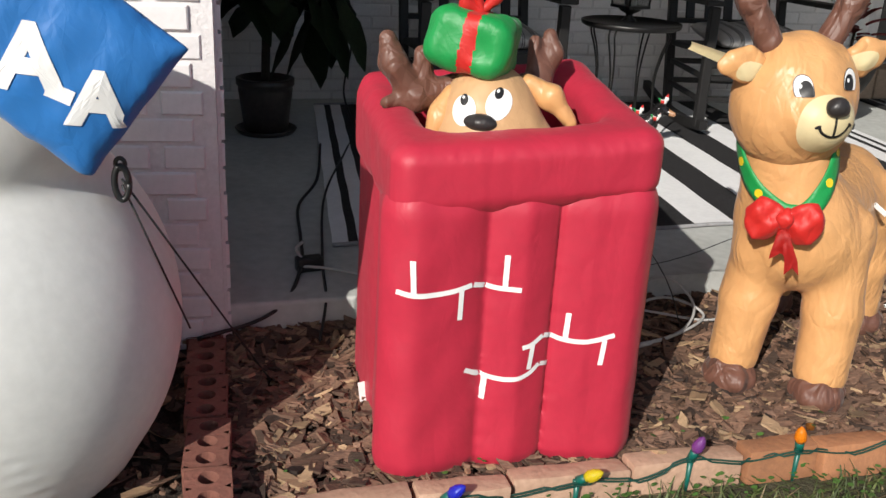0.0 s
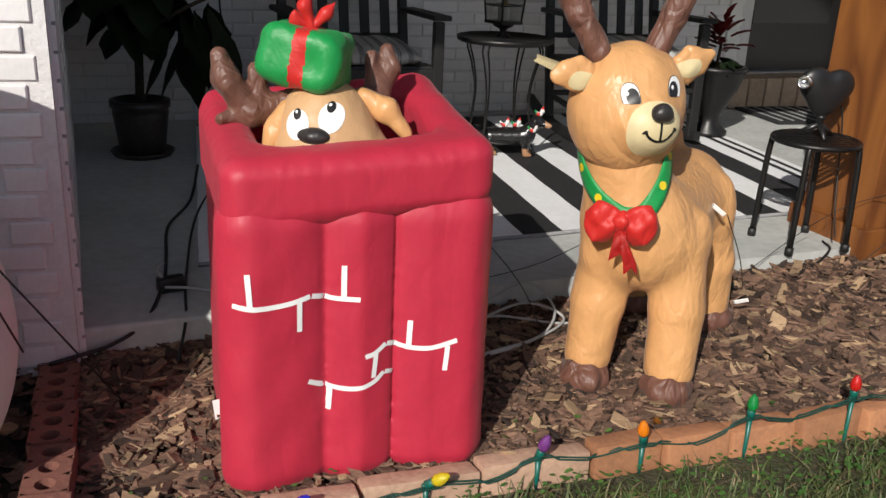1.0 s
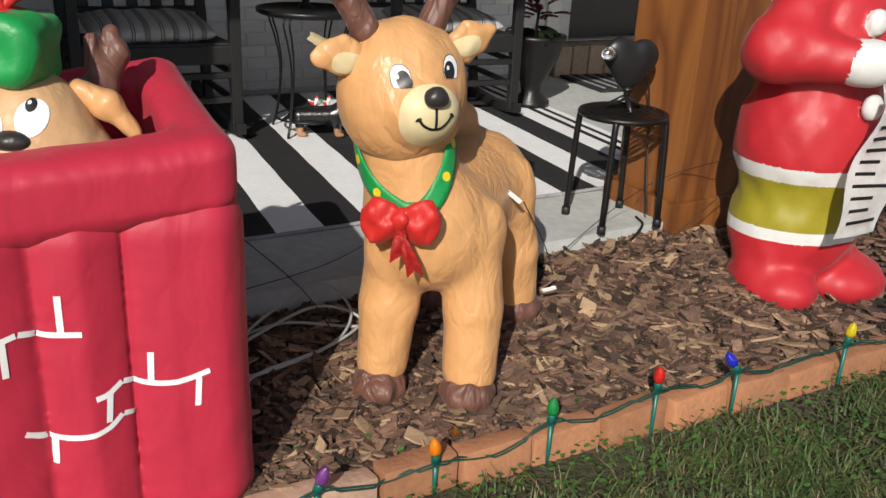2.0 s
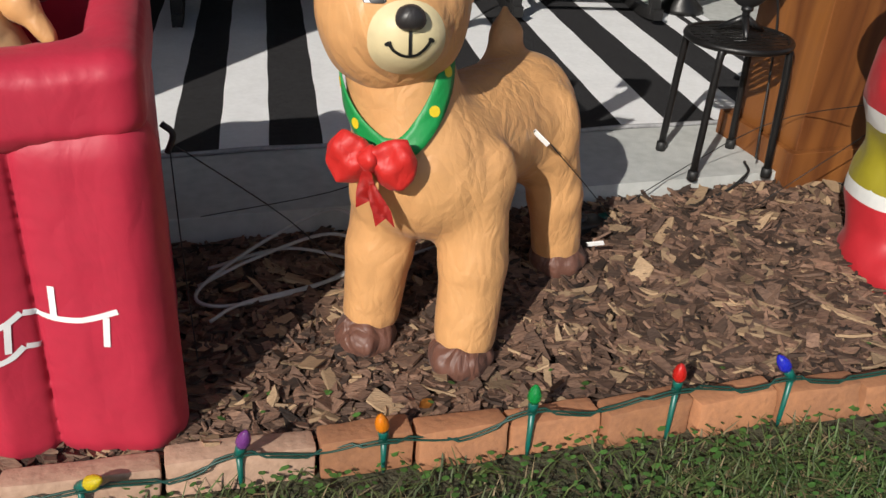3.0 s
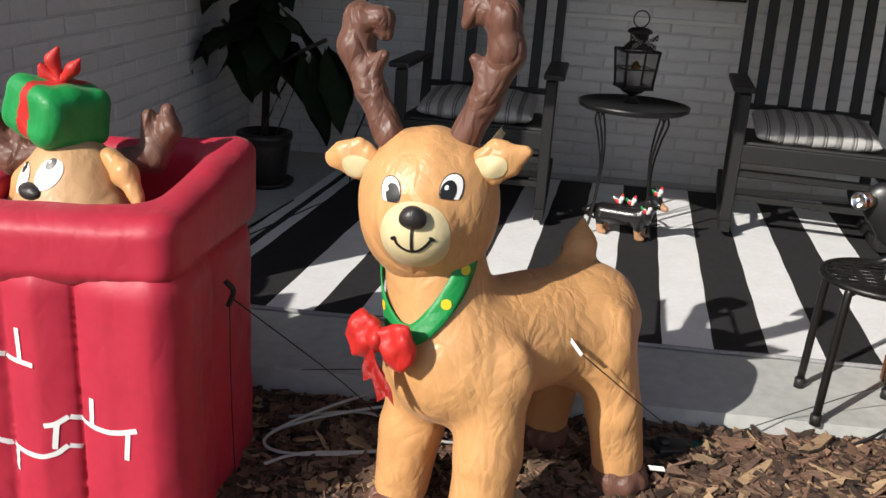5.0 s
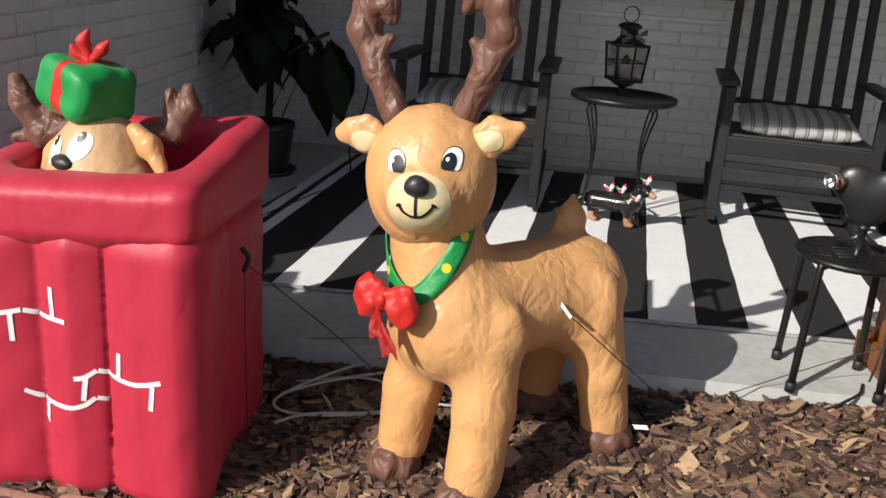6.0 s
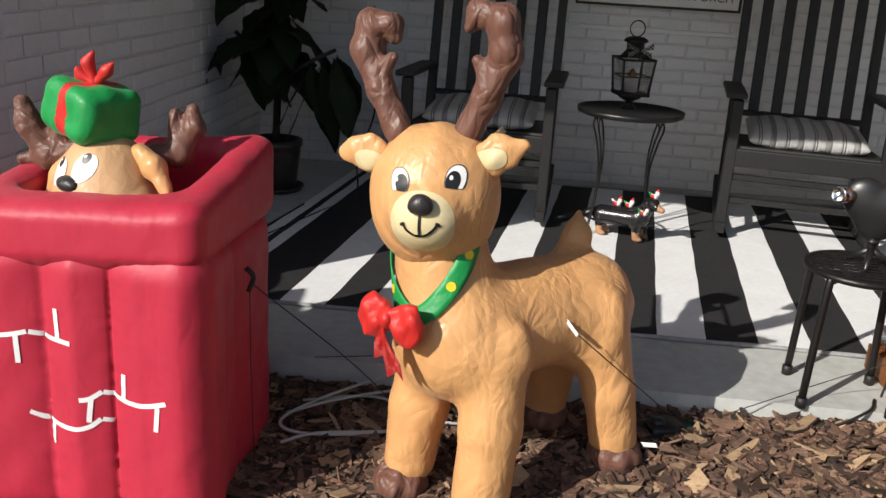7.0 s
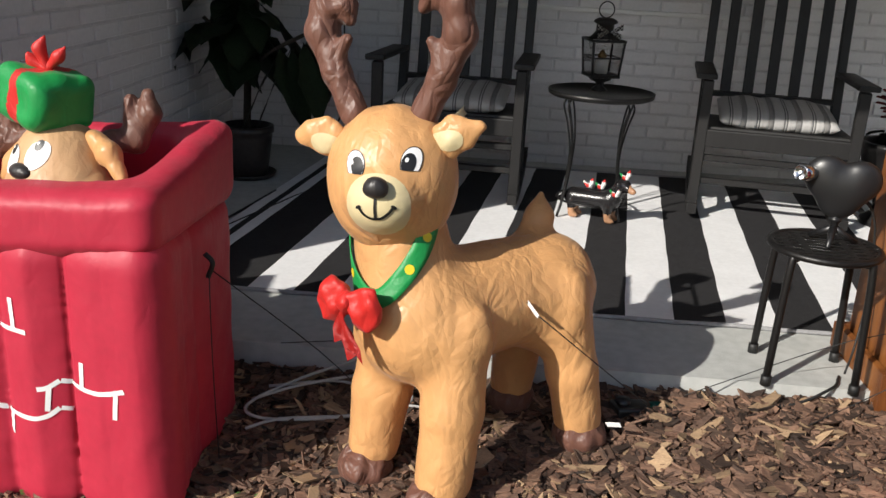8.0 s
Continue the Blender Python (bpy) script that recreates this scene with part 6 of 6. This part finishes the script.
def clutter():
    # tie-down ropes
    zt = lambda x, y: mulch_z(x, y)
    cable("tie_rope", "thin black tie-down rope from the reindeer to the ground", [(1.825, 2.962, 0.472), (1.99, 3.115, 0.285), (2.15, 3.30, 0.09)], 0.0014, RUBBER, 4)
    cable("tie_rope", "thin black tie-down rope from the chimney to the ground", [(1.095, 2.89, 0.52), (1.30, 3.04, 0.28), (1.43, 3.17, 0.065)], 0.0014, RUBBER, 4)
    cable("tie_rope", "thin black tie-down rope hanging down the chimney side", [(1.094, 2.885, 0.51), (1.100, 2.875, 0.30), (1.110, 2.87, 0.05)], 0.0014, RUBBER, 4)
    cable("tie_rope", "thin black tie-down rope across the porch edge", [(1.10, 3.30, 0.16), (1.40, 3.25, 0.24), (1.52, 3.12, 0.36)], 0.0013, RUBBER, 4)
    cable("tie_rope", "thin black tie-down rope beside the post", [(2.12, 3.36, 0.09), (2.62, 3.52, 0.28), (2.80, 3.28, 0.44)], 0.0013, RUBBER, 4)
    cable("tie_rope", "thin black tie-down rope from the figure to the mulch", [(2.44, 3.30, 0.08), (2.85, 3.27, 0.42)], 0.0013, RUBBER, 0)
    cable("tie_rope", "thin black tie-down rope from the snowman to the mulch", [(0.085, 2.62, 0.665), (0.32, 2.98, 0.06)], 0.0022, RUBBER, 0)
    cable("tie_rope", "thin black tie-down rope along the snowman's side", [(0.085, 2.62, 0.655), (0.175, 2.70, 0.34)], 0.0022, RUBBER, 0)
    t = thing("rope_clip", "black plastic rope clip tied to the snowman", "clip", Matrix.Translation((0.085, 2.615, 0.66)))
    part("clip_loop", tubed([(0.012 * math.cos(a), 0, 0.030 * math.sin(a)) for a in (2 * math.pi * k / 20 for k in range(21))], 0.006, 7), PLASTIC, t)
    part("clip_eye", tubed([(0.008 * math.cos(a), 0, 0.034 + 0.010 * math.sin(a)) for a in (2 * math.pi * k / 16 for k in range(17))], 0.004, 7), PLASTIC, t)
    # labels sewn to the reindeer
    for at, rz, ry in (((1.800, 2.985, 0.487), -35, 35), ((2.005, 3.118, 0.150), -30, -20)):
        g = thing("care_label", "small white sewn care label on the reindeer", "label", Matrix.Translation(at) @ pose(0, 0, 0, 20, ry, rz), group="care labels")
        part("tag", boxed((0.012, 0, 0), (0.042, 0.002, 0.014), None, 0.0008, 1), PRINT, g, smooth=False)
        part("stitch", boxed((-0.007, -0.0012, 0), (0.002, 0.001, 0.012)), INK, g, smooth=False)
    # cords
    cable("extension_lead", "black extension cord along the porch edge", [(1.75, 3.40, 0.085), (2.0, 3.405, 0.10), (2.2, 3.41, 0.095), (2.45, 3.42, 0.11), (2.58, 3.47, 0.155), (2.62, 3.56, 0.155)], 0.0042, RUBBER)
    cable("extension_lead", "black extension cord on the mulch", [(2.02, 3.30, 0.09), (2.1, 3.36, 0.10), (2.3, 3.37, 0.09), (2.5, 3.40, 0.10), (2.68, 3.36, 0.10)], 0.0038, RUBBER)
    cable("extension_lead", "loose loops of pale grey extension cord behind the chimney",
          [(1.10, 3.10, 0.09), (1.22, 3.16, 0.12), (1.40, 3.25, 0.13), (1.50, 3.19, 0.10), (1.36, 3.10, 0.08), (1.16, 3.03, 0.08), (1.10, 3.08, 0.09), (1.25, 3.21, 0.14), (1.42, 3.30, 0.17), (1.48, 3.22, 0.12), (1.40, 3.12, 0.085), (1.20, 3.04, 0.08), (1.13, 2.98, 0.075)], 0.0042, WIRE_W)
    cable("extension_lead", "pale grey cord running to the reindeer", [(1.12, 3.16, 0.10), (1.30, 3.24, 0.10), (1.50, 3.18, 0.09), (1.66, 3.24, 0.09)], 0.0040, WIRE_W)
    cable("extension_lead", "pale grey cord on the porch floor", [(0.40, 3.42, 0.17), (0.48, 3.40, 0.17), (0.58, 3.36, 0.165), (0.68, 3.33, 0.165)], 0.0045, WIRE_W)
    cable("extension_lead", "black cord looping over the porch floor from the wall", [(0.50, 4.80, 0.156), (0.47, 4.30, 0.156), (0.40, 4.00, 0.156), (0.40, 3.70, 0.156), (0.40, 3.45, 0.17), (0.36, 3.27, 0.14), (0.28, 3.20, 0.11), (0.14, 3.13, 0.10)], 0.0055, RUBBER)
    cable("extension_lead", "black cord hanging from the wall behind the plant", [(0.62, 5.40, 1.0), (0.63, 5.38, 0.7), (0.66, 5.32, 0.50), (0.62, 5.20, 0.30), (0.66, 5.05, 0.16), (0.60, 4.70, 0.156), (0.49, 4.10, 0.156), (0.46, 3.50, 0.165), (0.46, 3.26, 0.14), (0.44, 3.14, 0.08)], 0.0045, RUBBER)
    t = thing("cord_connector", "black outdoor plug connector on the porch edge", "plug", Matrix.Translation((0.42, 3.44, 0.151)))
    part("plug_body", boxed((0, 0, 0.020), (0.075, 0.040, 0.040), pose(0, 0, 0, 0, 0, 15), 0.006), PLASTIC, t)
    part("plug_tab", tubed([(-0.02, 0, 0.035), (-0.035, 0.0, 0.065), (-0.015, 0.0, 0.085)], 0.005, 6, 4), WIRE_W, t)
    t = thing("power_stake", "black outdoor power outlet box lying on the mulch", "outlet", Matrix.Translation((2.06, 3.30, 0.075)))
    part("outlet_body", boxed((0, 0, 0.022), (0.10, 0.06, 0.044), pose(0, 0, 0, 0, 4, 25), 0.007), PLASTIC, t)
    part("plug", boxed((0.085, 0.02, 0.018), (0.05, 0.03, 0.03), pose(0, 0, 0, 0, 0, 20), 0.006), STAKE, t)
    part("cap", lathed([(0, 0.04), (0.02, 0.04), (0.02, 0.056), (0, 0.058)], 14, (-0.02, 0, 0)), PLASTIC, t)
    t = thing("fallen_leaf", "small dry orange leaf lying in the mulch", "leaf", Matrix.Translation((1.545, 2.70, mulch_z(1.545, 2.70) + 0.018)) @ pose(0, 0, 0, 25, 10, 40))
    bm = bmesh.new()
    rows = [[bm.verts.new((0.034 * q - 0.017, e * 0.011 * math.sin(math.pi * (0.06 + 0.9 * q)), 0.005 * abs(e) + 0.006 * q * q)) for e in (-1, 0, 1)] for q in (0, 0.25, 0.5, 0.75, 1)]
    for p, q in zip(rows, rows[1:]):
        for i in (0, 1):
            bm.faces.new((p[i], p[i + 1], q[i + 1], q[i]))
    bmesh.ops.solidify(bm, geom=bm.faces[:], thickness=0.001)
    part("blade", bm, DEADLEAF, t)
    t = thing("price_tag", "small white tag lying in the mulch behind the chimney", "tag", Matrix.Translation((0.535, 2.90, mulch_z(0.5, 2.9) + 0.03)) @ pose(0, 0, 0, 70, 0, 20))
    part("tag", boxed((0, 0, 0), (0.03, 0.045, 0.0015)), PRINT, t, smooth=False)


# ---------------------------------------------------------------- build
ground()
mulch_bed()
slab()
house()
post()
sign()
rug()
chair = rocking_chair()
chair.matrix_basis = pose(2.622, 5.29, 0.152, 0, 0, -3)
pad = cushion()
pad.matrix_basis = pose(2.622, 5.28, 0.545, 3, 0, -3)
copy_thing(chair, pose(1.225, 5.13, 0.152, 0, 0, 3))
copy_thing(pad, pose(1.225, 5.12, 0.545, 3, 0, 3))
side_table()
lantern()
dog_statue()
stool()
projector()
fig_plant()
poinsettia()
reindeer()
chimney()
popup_deer()
snowman()
suit_figure()
edging()
cored_bricks()
light_string()
clutter()
chips()
lawn()
lay_bricks()
